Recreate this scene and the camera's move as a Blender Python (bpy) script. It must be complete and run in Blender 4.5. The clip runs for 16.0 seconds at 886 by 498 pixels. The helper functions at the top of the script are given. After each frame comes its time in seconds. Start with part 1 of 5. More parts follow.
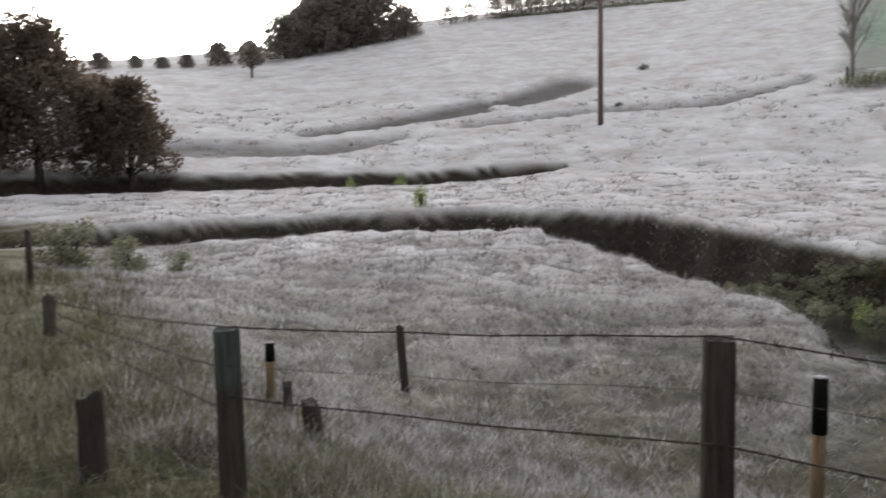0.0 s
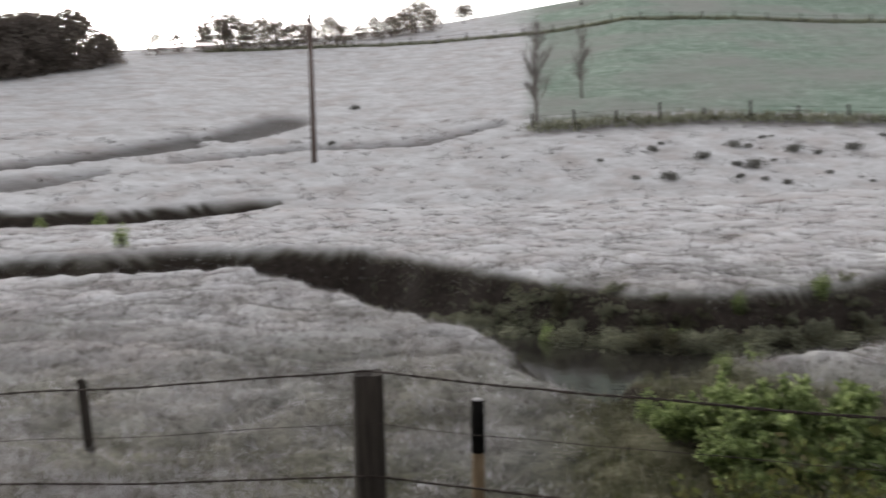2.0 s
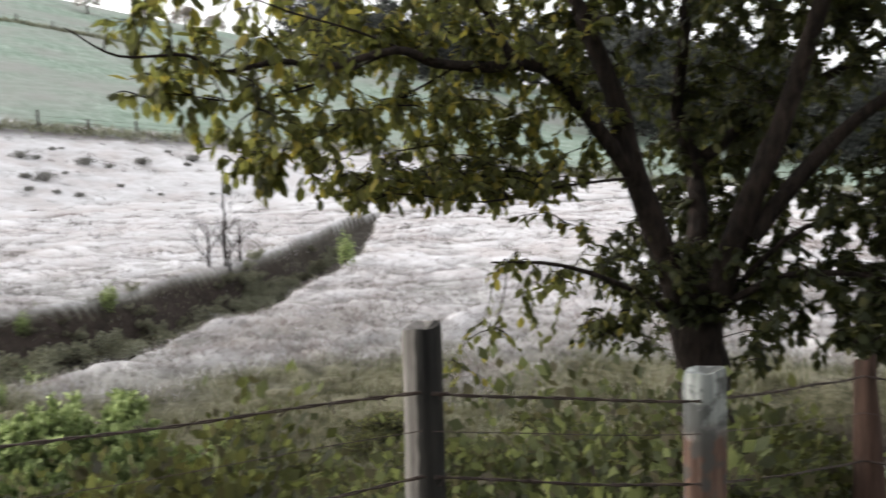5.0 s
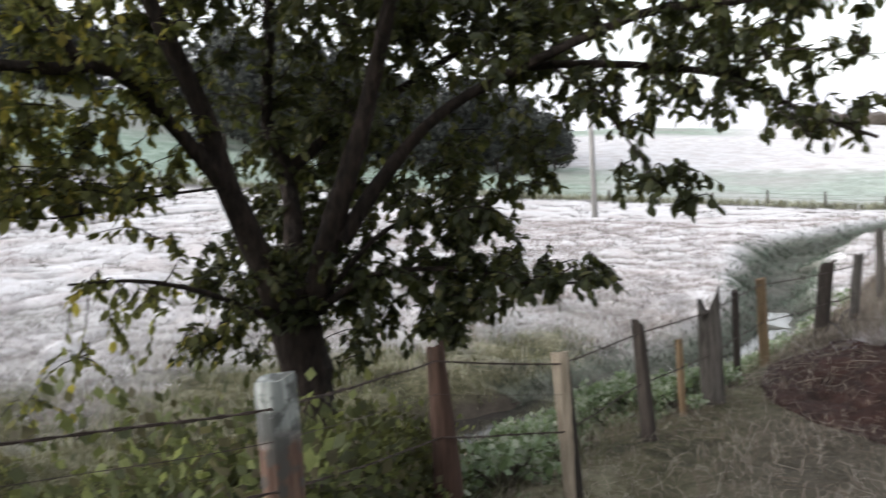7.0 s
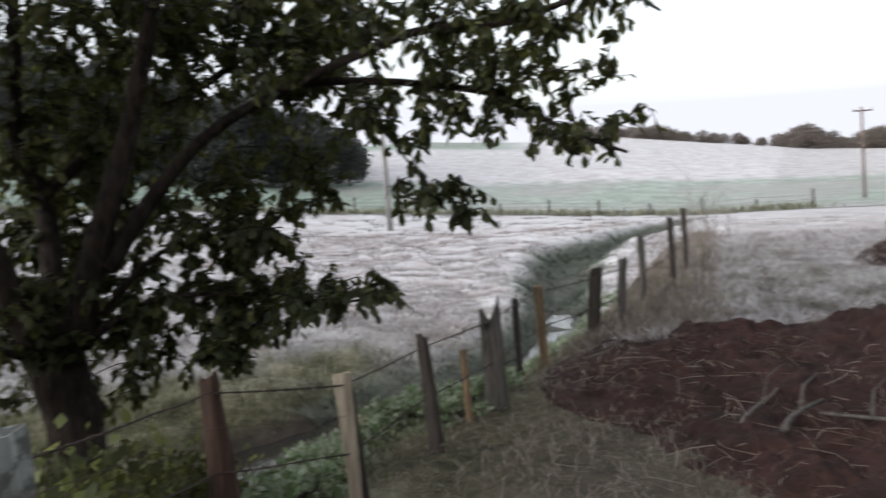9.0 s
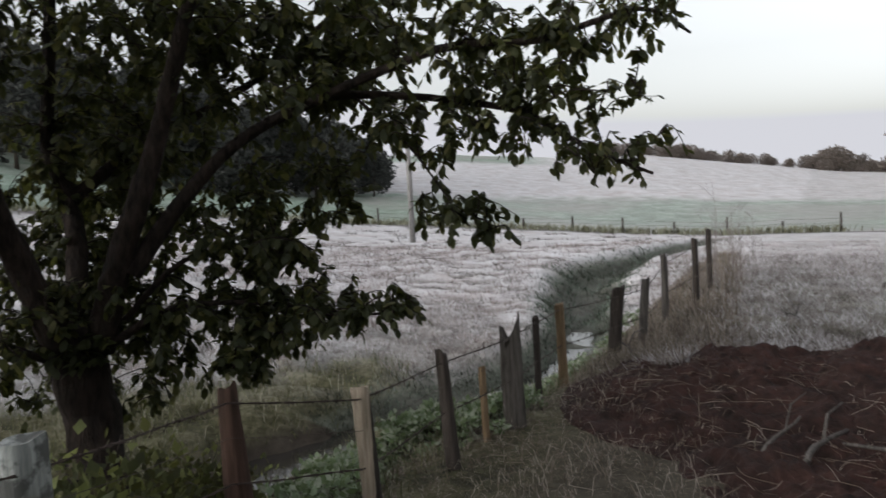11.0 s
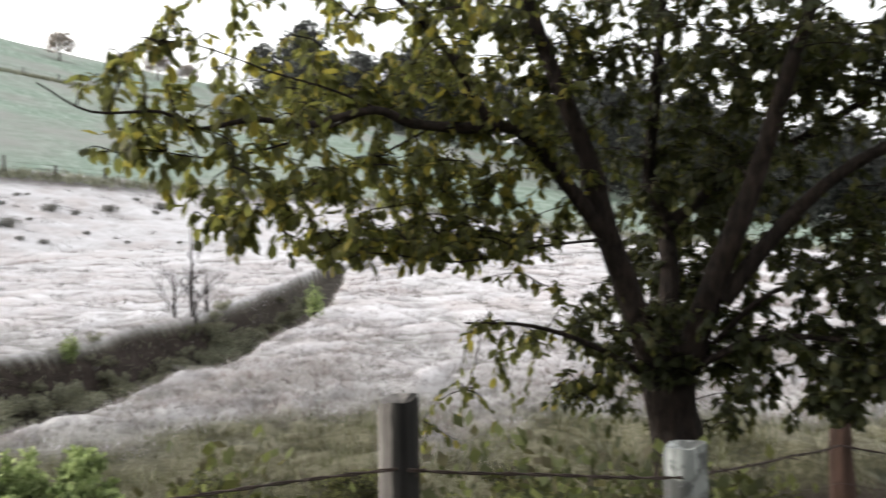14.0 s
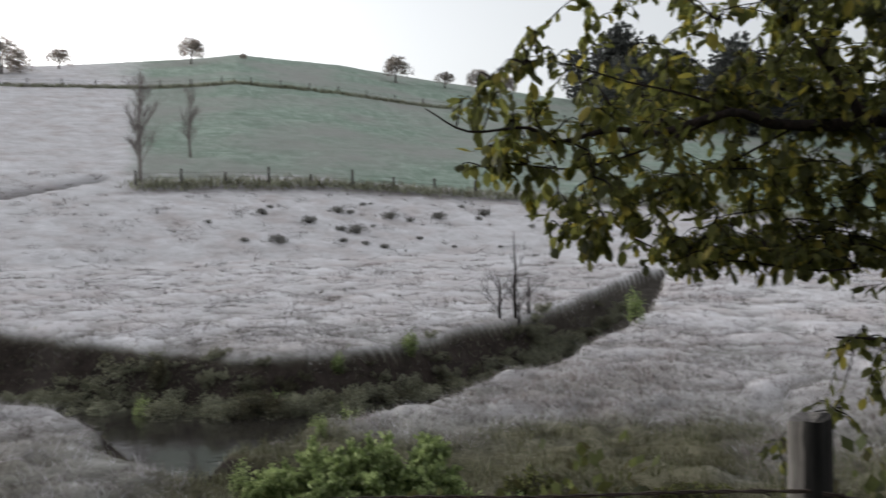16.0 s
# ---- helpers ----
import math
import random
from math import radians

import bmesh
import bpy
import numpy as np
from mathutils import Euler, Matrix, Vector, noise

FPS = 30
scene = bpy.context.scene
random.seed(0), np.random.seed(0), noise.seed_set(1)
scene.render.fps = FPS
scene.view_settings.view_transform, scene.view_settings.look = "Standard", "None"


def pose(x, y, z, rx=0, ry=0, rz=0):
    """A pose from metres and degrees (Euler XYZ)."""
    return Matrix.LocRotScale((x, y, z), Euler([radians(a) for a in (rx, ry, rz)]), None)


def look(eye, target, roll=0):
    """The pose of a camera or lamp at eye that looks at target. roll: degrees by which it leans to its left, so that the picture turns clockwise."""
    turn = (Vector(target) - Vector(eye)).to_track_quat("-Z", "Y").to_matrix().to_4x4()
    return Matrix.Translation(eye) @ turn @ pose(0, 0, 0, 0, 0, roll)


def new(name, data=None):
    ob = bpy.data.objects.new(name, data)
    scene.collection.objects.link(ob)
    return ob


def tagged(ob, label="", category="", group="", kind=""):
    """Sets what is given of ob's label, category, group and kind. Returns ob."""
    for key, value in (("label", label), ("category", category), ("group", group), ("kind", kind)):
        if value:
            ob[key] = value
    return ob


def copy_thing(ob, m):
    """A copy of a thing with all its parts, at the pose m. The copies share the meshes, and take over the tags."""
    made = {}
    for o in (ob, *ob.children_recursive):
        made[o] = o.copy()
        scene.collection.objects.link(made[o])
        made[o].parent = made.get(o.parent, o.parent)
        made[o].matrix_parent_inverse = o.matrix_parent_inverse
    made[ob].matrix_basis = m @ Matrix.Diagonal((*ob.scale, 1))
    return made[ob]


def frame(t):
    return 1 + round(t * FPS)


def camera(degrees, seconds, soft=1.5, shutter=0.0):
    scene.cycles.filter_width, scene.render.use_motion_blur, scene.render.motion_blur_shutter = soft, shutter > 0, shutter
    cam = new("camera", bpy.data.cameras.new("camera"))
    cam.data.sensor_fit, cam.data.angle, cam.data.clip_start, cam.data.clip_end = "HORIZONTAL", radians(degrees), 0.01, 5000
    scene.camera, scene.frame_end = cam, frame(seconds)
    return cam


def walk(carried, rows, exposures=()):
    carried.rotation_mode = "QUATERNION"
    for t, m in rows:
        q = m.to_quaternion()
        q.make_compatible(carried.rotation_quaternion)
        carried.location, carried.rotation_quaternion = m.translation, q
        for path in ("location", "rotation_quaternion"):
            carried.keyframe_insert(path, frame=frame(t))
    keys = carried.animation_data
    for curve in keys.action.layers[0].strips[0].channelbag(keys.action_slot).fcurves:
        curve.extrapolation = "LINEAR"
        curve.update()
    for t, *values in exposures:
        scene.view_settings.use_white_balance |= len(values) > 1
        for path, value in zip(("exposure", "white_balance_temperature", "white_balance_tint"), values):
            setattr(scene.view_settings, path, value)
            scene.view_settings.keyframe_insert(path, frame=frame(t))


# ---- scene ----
cam = camera(57.9, 16.0, soft=1.5, shutter=0.6)
# seconds; x, y, z from the first eye; yaw, pitch, roll
ROWS = [
    (0.0, 0.000, 0.000, 0.000, -0.10, -5.74, 1.16),
    (0.5, 0.090, 0.034, 0.005, -4.07, -4.96, 1.30),
    (1.0, 0.133, 0.023, 0.011, -7.16, -4.52, 1.33),
    (1.5, 0.196, -0.015, 0.015, -12.65, -3.79, 1.14),
    (2.0, 0.292, -0.079, 0.021, -19.92, -3.58, 1.38),
    (2.5, 0.399, -0.101, 0.019, -27.39, -3.61, 1.63),
    (3.0, 0.498, -0.095, 0.011, -33.87, -3.73, 1.71),
    (3.2, 0.538, -0.102, 0.006, -36.54, -3.92, 1.43),
    (3.3, 0.557, -0.106, 0.004, -38.07, -3.98, 1.36),
    (3.5, 0.593, -0.116, -0.001, -40.99, -4.26, 1.25),
    (3.8, 0.634, -0.136, -0.005, -46.13, -4.94, 1.83),
    (4.0, 0.658, -0.156, -0.007, -50.02, -4.91, 2.24),
    (4.2, 0.682, -0.183, -0.008, -54.07, -4.74, 2.31),
    (4.5, 0.717, -0.229, -0.011, -60.02, -4.55, 1.86),
    (5.0, 0.762, -0.263, -0.005, -67.00, -3.96, 1.71),
    (5.2, 0.797, -0.259, -0.009, -69.57, -4.20, 1.53),
    (7.3, 0.842, -0.450, -0.012, -96.84, -4.22, 4.14),
    (7.5, 0.843, -0.475, -0.010, -98.49, -3.97, 4.47),
    (8.0, 0.848, -0.501, -0.011, -101.80, -4.11, 4.59),
    (8.5, 0.851, -0.507, -0.016, -104.23, -3.69, 4.76),
    (9.0, 0.885, -0.524, -0.003, -108.33, -4.57, 4.76),
    (9.2, 0.896, -0.514, 0.000, -110.63, -4.57, 4.82),
    (11.3, 0.893, -0.528, 0.016, -104.32, -3.02, 2.20),
    (11.5, 0.877, -0.514, 0.013, -101.01, -2.65, 2.19),
    (11.8, 0.857, -0.502, 0.013, -96.97, -1.79, 2.13),
    (12.0, 0.859, -0.462, 0.022, -94.74, -1.79, 2.27),
    (12.5, 0.855, -0.392, 0.029, -88.58, -1.63, 1.85),
    (13.0, 0.833, -0.339, 0.034, -82.01, -1.48, 1.20),
    (13.5, 0.811, -0.288, 0.045, -75.17, -0.58, 1.28),
    (14.0, 0.788, -0.227, 0.041, -69.15, -0.32, 0.87),
    (14.5, 0.727, -0.190, 0.051, -62.52, -0.04, 1.10),
    (15.0, 0.714, -0.152, 0.051, -57.78, -0.36, 0.91),
    (15.5, 0.686, -0.094, 0.053, -52.42, -0.23, 0.81),
    (16.0, 0.621, -0.074, 0.063, -47.06, 0.29, 0.84),
]
# seconds, stops, kelvin, tint
EXPOSURES = [(t, e, float(np.interp(t, (0, 5, 7.5, 9.2, 12, 13.5, 16), (6550, 6600, 6300, 6250, 6450, 6700, 6350))), 10) for t, e in ((0, 1.6), (1, 1.45), (2.5, 1.5), (4, 1.9), (5, 2.33), (7.5, 2.35), (8.5, 2.0), (9.2, 1.8), (11.3, 1.35), (11.9, 2.1), (12.5, 2.45), (13.4, 2.5), (14, 2.38), (15, 1.8), (16, 1.3))]
walk(cam, [(t, pose(x, y, 1.6 + z, 90 + pitch, roll, yaw)) for t, x, y, z, yaw, pitch, roll in ROWS], EXPOSURES)

# ---- daylight: a bright hazy sky before the sun has cleared the hill ----
world = bpy.data.worlds.new("world")
scene.world = world
world.use_nodes = True
wn = world.node_tree.nodes
sky = wn.new("ShaderNodeTexSky")
sky.sky_type, sky.sun_disc = "NISHITA", False
sky.sun_elevation, sky.sun_rotation = radians(9), radians(-12)
sky.dust_density, sky.air_density, sky.ozone_density = 4.0, 1.0, 1.0
pale = wn.new("ShaderNodeHueSaturation")
pale.inputs["Saturation"].default_value = 0.15
world.node_tree.links.new(sky.outputs[0], pale.inputs["Color"])
haze = wn.new("ShaderNodeMix")
haze.data_type, haze.blend_type = "RGBA", "LIGHTEN"
haze.inputs[0].default_value, haze.inputs[7].default_value = 1.0, (1.75, 1.75, 1.85, 1)
world.node_tree.links.new(pale.outputs[0], haze.inputs[6])
world.node_tree.links.new(haze.outputs[2], wn["Background"].inputs["Color"])
wn["Background"].inputs["Strength"].default_value = 0.15
sun_data = bpy.data.lights.new("sun", "SUN")
sun_data.energy, sun_data.angle, sun_data.color = 0.6, radians(12), (1, 0.9, 0.8)
sun = new("sun", sun_data)
sun.matrix_world = look((0, 0, 60), (0 + 10 * math.sin(radians(12)), -10 * math.cos(radians(12)), 60 - 10 * math.tan(radians(9))))

# ---- the lie of the land ----
EYE = 1.6
SLOPE_AT, SLOPE = (-180, -100, -40, 60, 80, 100, 120, 150, 180), (.01, .03, .075, .075, .06, .025, .014, .01, .01)
FOOT_AT, FOOT = (-180, -75, -40, 0, 40, 65, 90, 110, 142, 160, 180), (30, 30, 42, 50, 52, 60, 85, 95, 95, 40, 30)
# az under -75, over 160: unseen hill added to block sky light
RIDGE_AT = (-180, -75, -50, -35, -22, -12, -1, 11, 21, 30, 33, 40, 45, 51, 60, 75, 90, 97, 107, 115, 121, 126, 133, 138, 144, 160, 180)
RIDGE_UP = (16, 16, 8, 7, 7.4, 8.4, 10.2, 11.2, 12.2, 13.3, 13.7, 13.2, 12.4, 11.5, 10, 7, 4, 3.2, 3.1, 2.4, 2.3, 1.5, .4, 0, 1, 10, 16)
RIDGE_FAR_AT, RIDGE_FAR = (-180, -75, -45, -20, 0, 30, 50, 70, 100, 122, 142, 160, 180), (90, 90, 118, 130, 150, 190, 200, 220, 260, 300, 300, 140, 90)


def smooth(a, b, x):
    u = np.clip((x - a) / (b - a), 0, 1)
    return u * u * (3 - 2 * u)


def lumps(px, py, seed):
    """Smooth uneven values from -1 to 1, one lump about a metre wide."""
    ix, iy = np.floor(px), np.floor(py)
    fx, fy = px - ix, py - iy
    fx, fy = fx * fx * (3 - 2 * fx), fy * fy * (3 - 2 * fy)

    def corner(a, b):
        h = np.sin(a * 127.1 + b * 311.7 + seed * 74.7) * 43758.5453
        return (h - np.floor(h)) * 2 - 1

    low = corner(ix, iy) * (1 - fx) + corner(ix + 1, iy) * fx
    high = corner(ix, iy + 1) * (1 - fx) + corner(ix + 1, iy + 1) * fx
    return low * (1 - fy) + high * fy


def tussock(px, py):
    """Rounded hummocks with creases between them, 0 to about 1."""
    wx, wy = px + .5 * lumps(px * .7, py * .7, 5), py + .5 * lumps(px * .7, py * .7, 6)
    big = np.abs(lumps(wx * .8, wy * .8, 1))
    mid = np.abs(lumps(wx * 1.9 + 7, wy * 1.9, 2))
    fine = np.abs(lumps(wx * 4.3, wy * 4.3 + 3, 3))
    return big * .5 + mid * .33 + fine * .17


def meadow(d, az):
    return np.interp(az, (-180, -100, -50, 142, 165, 180), (0, 0, -1.75, -1.75, 0, 0)) + np.interp(az, SLOPE_AT, SLOPE) * (d - 10) - smooth(35, 78, d) * np.interp(az, (98, 107, 116, 126), (0, .75, 1.35, 1.75))


def along(px, py, line):
    """Distance to a line of (x, y, ...) rows; the other columns, carried along it; and the side (+: left of its run)."""
    best = np.full(np.shape(px), 1e9)
    side = np.zeros(np.shape(px))
    carried = [np.zeros(np.shape(px)) for _ in line[0][2:]]
    for a, b in zip(line[:-1], line[1:]):
        vx, vy = b[0] - a[0], b[1] - a[1]
        u = np.clip(((px - a[0]) * vx + (py - a[1]) * vy) / (vx * vx + vy * vy), 0, 1)
        ex, ey = px - a[0] - u * vx, py - a[1] - u * vy
        dist = np.hypot(ex, ey)
        near = dist < best
        best = np.where(near, dist, best)
        side = np.where(near, np.sign(vx * ey - vy * ex), side)
        for k in range(len(carried)):
            carried[k] = np.where(near, a[2 + k] + u * (b[2 + k] - a[2 + k]), carried[k])
    return best, side, carried


# the line of the wire fence, along the edge of the bank on which the camera stands
FENCE = [(-16, 27), (-6.6, 12.7), (-4.5, 9.0), (-1.13, 4.07), (1.14, 3.27), (2.61, .59), (3.04, -.06), (4.4, -.75), (5.44, -1.86), (6.08, -2.52), (8.6, -5), (12.5, -8.2), (19, -13.5), (30, -23), (60, -50)]


def dry_land(px, py):
    d, az = np.hypot(px, py), np.degrees(np.arctan2(px, py))
    foot, far = np.interp(az, FOOT_AT, FOOT), np.interp(az, RIDGE_FAR_AT, RIDGE_FAR)
    low = meadow(np.minimum(d, foot), az)
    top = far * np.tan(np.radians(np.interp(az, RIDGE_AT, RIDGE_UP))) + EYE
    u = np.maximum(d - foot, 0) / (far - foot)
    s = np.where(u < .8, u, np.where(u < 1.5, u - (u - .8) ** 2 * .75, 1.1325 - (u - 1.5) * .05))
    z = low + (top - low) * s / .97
    away, side, _ = along(px, py, FENCE)
    out = away * side
    bank = np.interp(az, (-180, -60, -20, 20, 60, 100, 130, 180), (0, -.1, -.25, -.35, -.2, 0, .05, 0))
    # the bank falls off faster where the fence runs down to the brook
    width = np.interp(az, (-40, 0, 60, 85, 98, 106, 118, 140), (5.5, 5.5, 5, 3.2, 2.6, 4.4, 5.2, 4.5))
    width = width + (1.9 - width) * smooth(5.5, 8.5, d) * smooth(100, 110, az) * (1 - smooth(140, 150, az))
    return z + (bank - z) * (1 - smooth(-.2, width, out)) * (1 - smooth(14, 42, d))


# the winding creek: middle line with half the width from edge to edge, and the depth
CREEK = [(62, 2, .4, .3), (54, 9.5, .6, .4), (50, 12, .7, .5), (46.5, 14.6, .7, .55), (42.5, 18.2, .8, .7), (38.6, 20.1, .6, .7), (34, 18.4, .95, .95), (31.5, 17.4, 1.25, 1.1), (24, 14.7, 1.9, 1.45), (17.5, 13.6, 2.5, 1.7), (12.5, 14.1, 2.9, 2), (9.6, 16.3, 3.35, 2.4), (8.0, 20.3, 3.05, 2.6), (6.7, 24, 2.8, 2.6), (5.2, 28, 2.9, 2.6), (1.5, 29.9, 3.1, 2.6), (-4, 29.7, 3, 2.6), (-9, 27.2, 2.9, 2.6), (-13, 24, 2.6, 2.6), (-22, 20, 2.5, 2.6), (-45, 8, 2.5, 2.6)]
BROOK = [(46, -33, .4, .3), (38.5, -25.5, 1.5, .9), (34.5, -20.8, 2.0, 1), (31.8, -17.2, 2.1, 1.1), (28.3, -14.2, 2.0, 1.2), (24.2, -12.0, 1.7, 1.2), (20.6, -10.1, 1.4, 1.2), (17.6, -8.5, 1.2, 1.3), (15.2, -6.2, 1.1, 1.4), (13.6, -3.0, 1.2, 1.5), (12, -.8, 1.5, 1.5), (9.7, .2, 1.1, 1.5), (8.3, 1.5, .9, 1.5), (8.2, 3.6, .7, 1.5), (8.3, 6.6, .6, 1.5), (7.6, 9.6, .55, 1.5), (7.0, 11.4, .6, 1.5), (8.2, 14.5, 1.6, 2)]
BACK_CREEK = [(7.6, 51.3, .5, .6), (4.5, 50.2, 2.2, 1.4), (-1, 48, 3.4, 1.8), (-8, 46.2, 3.4, 1.4), (-16, 43.5, 3.6, 1.8), (-22, 40, 3.4, 1.8), (-40, 30, 3.4, 1.8)]
BAY = [(8.0, 12.9, 1.7, 2), (10.0, 13.1, 2.1, 2), (12.6, 13.4, 2.3, 2)]
WATER = -2.15


def land(px, py):
    """Height of the ground, and how far a place lies down in a creek (0 to 1)."""
    z = dry_land(px, py)
    sunk = np.zeros(np.shape(px))
    wob = .35 * np.sin(px * 1.3 + py * .7) + .25 * np.sin(py * 2.1 - px * .9)
    for line, bed, steep in ((CREEK, -2.45, .6), (BAY, -2.45, .5), (BROOK, -2.22, .12), (BACK_CREEK, -.6, .5)):
        away, _, (half, deep) = along(px, py, line)
        d = away + wob * np.minimum(half, 2.5) * .17
        s = 1 - smooth(steep, 1., d / half)
        z = np.where(s > 0, z + np.clip(bed - z, -deep, 0) * s, z)
        sunk = np.maximum(sunk, s)
    d = np.hypot(px, py)
    away, side, _ = along(px, py, FENCE)
    open_field = .3 + .7 * smooth(0, 5, away * side)
    z = z + (tussock(px, py) - .3) * .28 * open_field * np.minimum(d / 4, 1) * (1 - .25 * smooth(25, 60, d))
    z = z + .09 * lumps(px * .16, py * .16, 8) * open_field + .12 * lumps(px * .07, py * .07, 9) * open_field
    return z, sunk


def rime(px, py):
    """How much frost lies on the grass, 0 to 1."""
    d, az = np.hypot(px, py), np.degrees(np.arctan2(px, py))
    away, side, _ = along(px, py, FENCE)
    out = away * side
    patch = lumps(px * .5, py * .5, 21) + .6 * lumps(px * 1.3, py * 1.3, 22)
    start = np.interp(az, (-40, -15, 10, 30, 42, 95, 105), (1, -1, -2, -1, 3.5, 4, 5.0)) - 6.8 * smooth(100, 106, az) * smooth(11, 16, d)
    m = smooth(0, np.interp(az, (98, 108), (4, 1.6)), out + patch * np.interp(az, (98, 108), (1.2, .5)) - start)
    shade = smooth(26, 34, az) * (1 - smooth(101, 109, az))
    m = m * (1 - shade * (1 - smooth(0, 4, d + 1.6 * patch - np.interp(az, (28, 44, 55, 63, 70, 76, 85, 92, 100), (14.4, 13.2, 12.2, 12, 12.7, 13.2, 13.8, 14.3, 14.8)))))
    m = np.where((az > 100) & (out < 0), smooth(7.4, 9.6, d + patch * .5) * .85, m)
    return m


# ---- mesh helpers ----
class Geo:
    """Gathers vertices and faces of one mesh."""

    def __init__(self):
        self.v, self.f = [], []

    def add(self, verts, faces):
        n = len(self.v)
        self.v.extend(verts)
        self.f.extend([tuple(i + n for i in f) for f in faces])

    def tube(self, pts, radii, sides=6, rough=0.0, cap=True):
        """A round or knobbly rod along pts."""
        pts = [Vector(p) for p in pts]
        up = Vector((0.31, 0.17, 0.93))
        rings = []
        for i, p in enumerate(pts):
            way = (pts[min(i + 1, len(pts) - 1)] - pts[max(i - 1, 0)]).normalized()
            a = way.cross(up if abs(way.dot(up)) < .95 else Vector((1, 0, 0))).normalized()
            b = way.cross(a)
            ring = []
            for k in range(sides):
                w = 2 * math.pi * k / sides
                r = radii[i] * (1 + rough * noise.noise(p * 7 + Vector((math.cos(w), math.sin(w), 0)) * 1.3) if rough else 1)
                ring.append(p + (a * math.cos(w) + b * math.sin(w)) * r)
            rings.append(ring)
        n, m = len(rings), sides
        faces = [(i * m + k, i * m + (k + 1) % m, (i + 1) * m + (k + 1) % m, (i + 1) * m + k) for i in range(n - 1) for k in range(m)]
        if cap:
            faces += [tuple(range(m))[::-1], tuple((n - 1) * m + k for k in range(m))]
        self.add([tuple(p) for r in rings for p in r], faces)

    def mesh(self, name, material, flat=False):
        me = bpy.data.meshes.new(name)
        me.from_pydata(self.v, [], self.f)
        me.materials.append(material)
        if not flat:
            me.shade_smooth()
        return me


def part(name, geo, material, parent=None, label="", flat=False):
    """Links a Geo (or a ready mesh) as one mesh object under a thing."""
    me = geo if isinstance(geo, bpy.types.Mesh) else geo.mesh(name, material, flat)
    ob = new(name, me)
    ob.parent = parent
    return tagged(ob, label)


def thing(name, label, category, group="", at=(0, 0, 0), turn=0, size=1.0, kind=""):
    ob = new(name)
    ob.empty_display_size = .1
    ob.matrix_basis = pose(*at, 0, 0, turn) @ Matrix.Scale(size, 4)
    return tagged(ob, label, category, group, kind)


def ground_z(x, y):
    return float(land(np.array([float(x)]), np.array([float(y)]))[0][0])


def blades(name, base, height, width, lean, material, seed, toward=None, simple=False):
    """Grass: one bent pointed blade at each base row (x, y, z)."""
    rng = np.random.default_rng(seed)
    n = len(base)
    turn, bow = rng.uniform(0, 2 * np.pi, n), rng.uniform(0, 2 * np.pi, n)
    if toward is not None:
        bow = toward + rng.normal(0, .5, n)
        turn = bow + np.pi / 2
    side = np.stack([np.cos(turn), np.sin(turn), np.zeros(n)], 1) * (width / 2)[:, None]
    out = np.stack([np.cos(bow), np.sin(bow), np.zeros(n)], 1) * (height * lean)[:, None]
    up = np.zeros((n, 3))
    up[:, 2] = height
    mid, tip = base + up * .6 + out * .35, base + up * (1 - .35 * lean)[:, None] + out
    v = np.stack([base - side, base + side, mid + side * .7, mid - side * .7, tip], 1).reshape(-1, 3)
    i = np.arange(n)[:, None] * 5
    if simple:
        v = np.stack([base - side, base + side, tip + up * .25], 1).reshape(-1, 3)
        faces = np.arange(3 * n).reshape(-1, 3)
    else:
        faces = np.concatenate([(i + [0, 1, 2]), (i + [0, 2, 3]), (i + [3, 2, 4])], 1).reshape(-1, 3)
    me = bpy.data.meshes.new(name)
    me.vertices.add(len(v))
    me.vertices.foreach_set("co", v.astype(np.float32).ravel())
    me.loops.add(faces.size)
    me.loops.foreach_set("vertex_index", faces.astype(np.int32).ravel())
    me.polygons.add(len(faces))
    me.polygons.foreach_set("loop_start", np.arange(0, faces.size, 3, dtype=np.int32))
    me.update(calc_edges=True)
    me.materials.append(material)
    return me


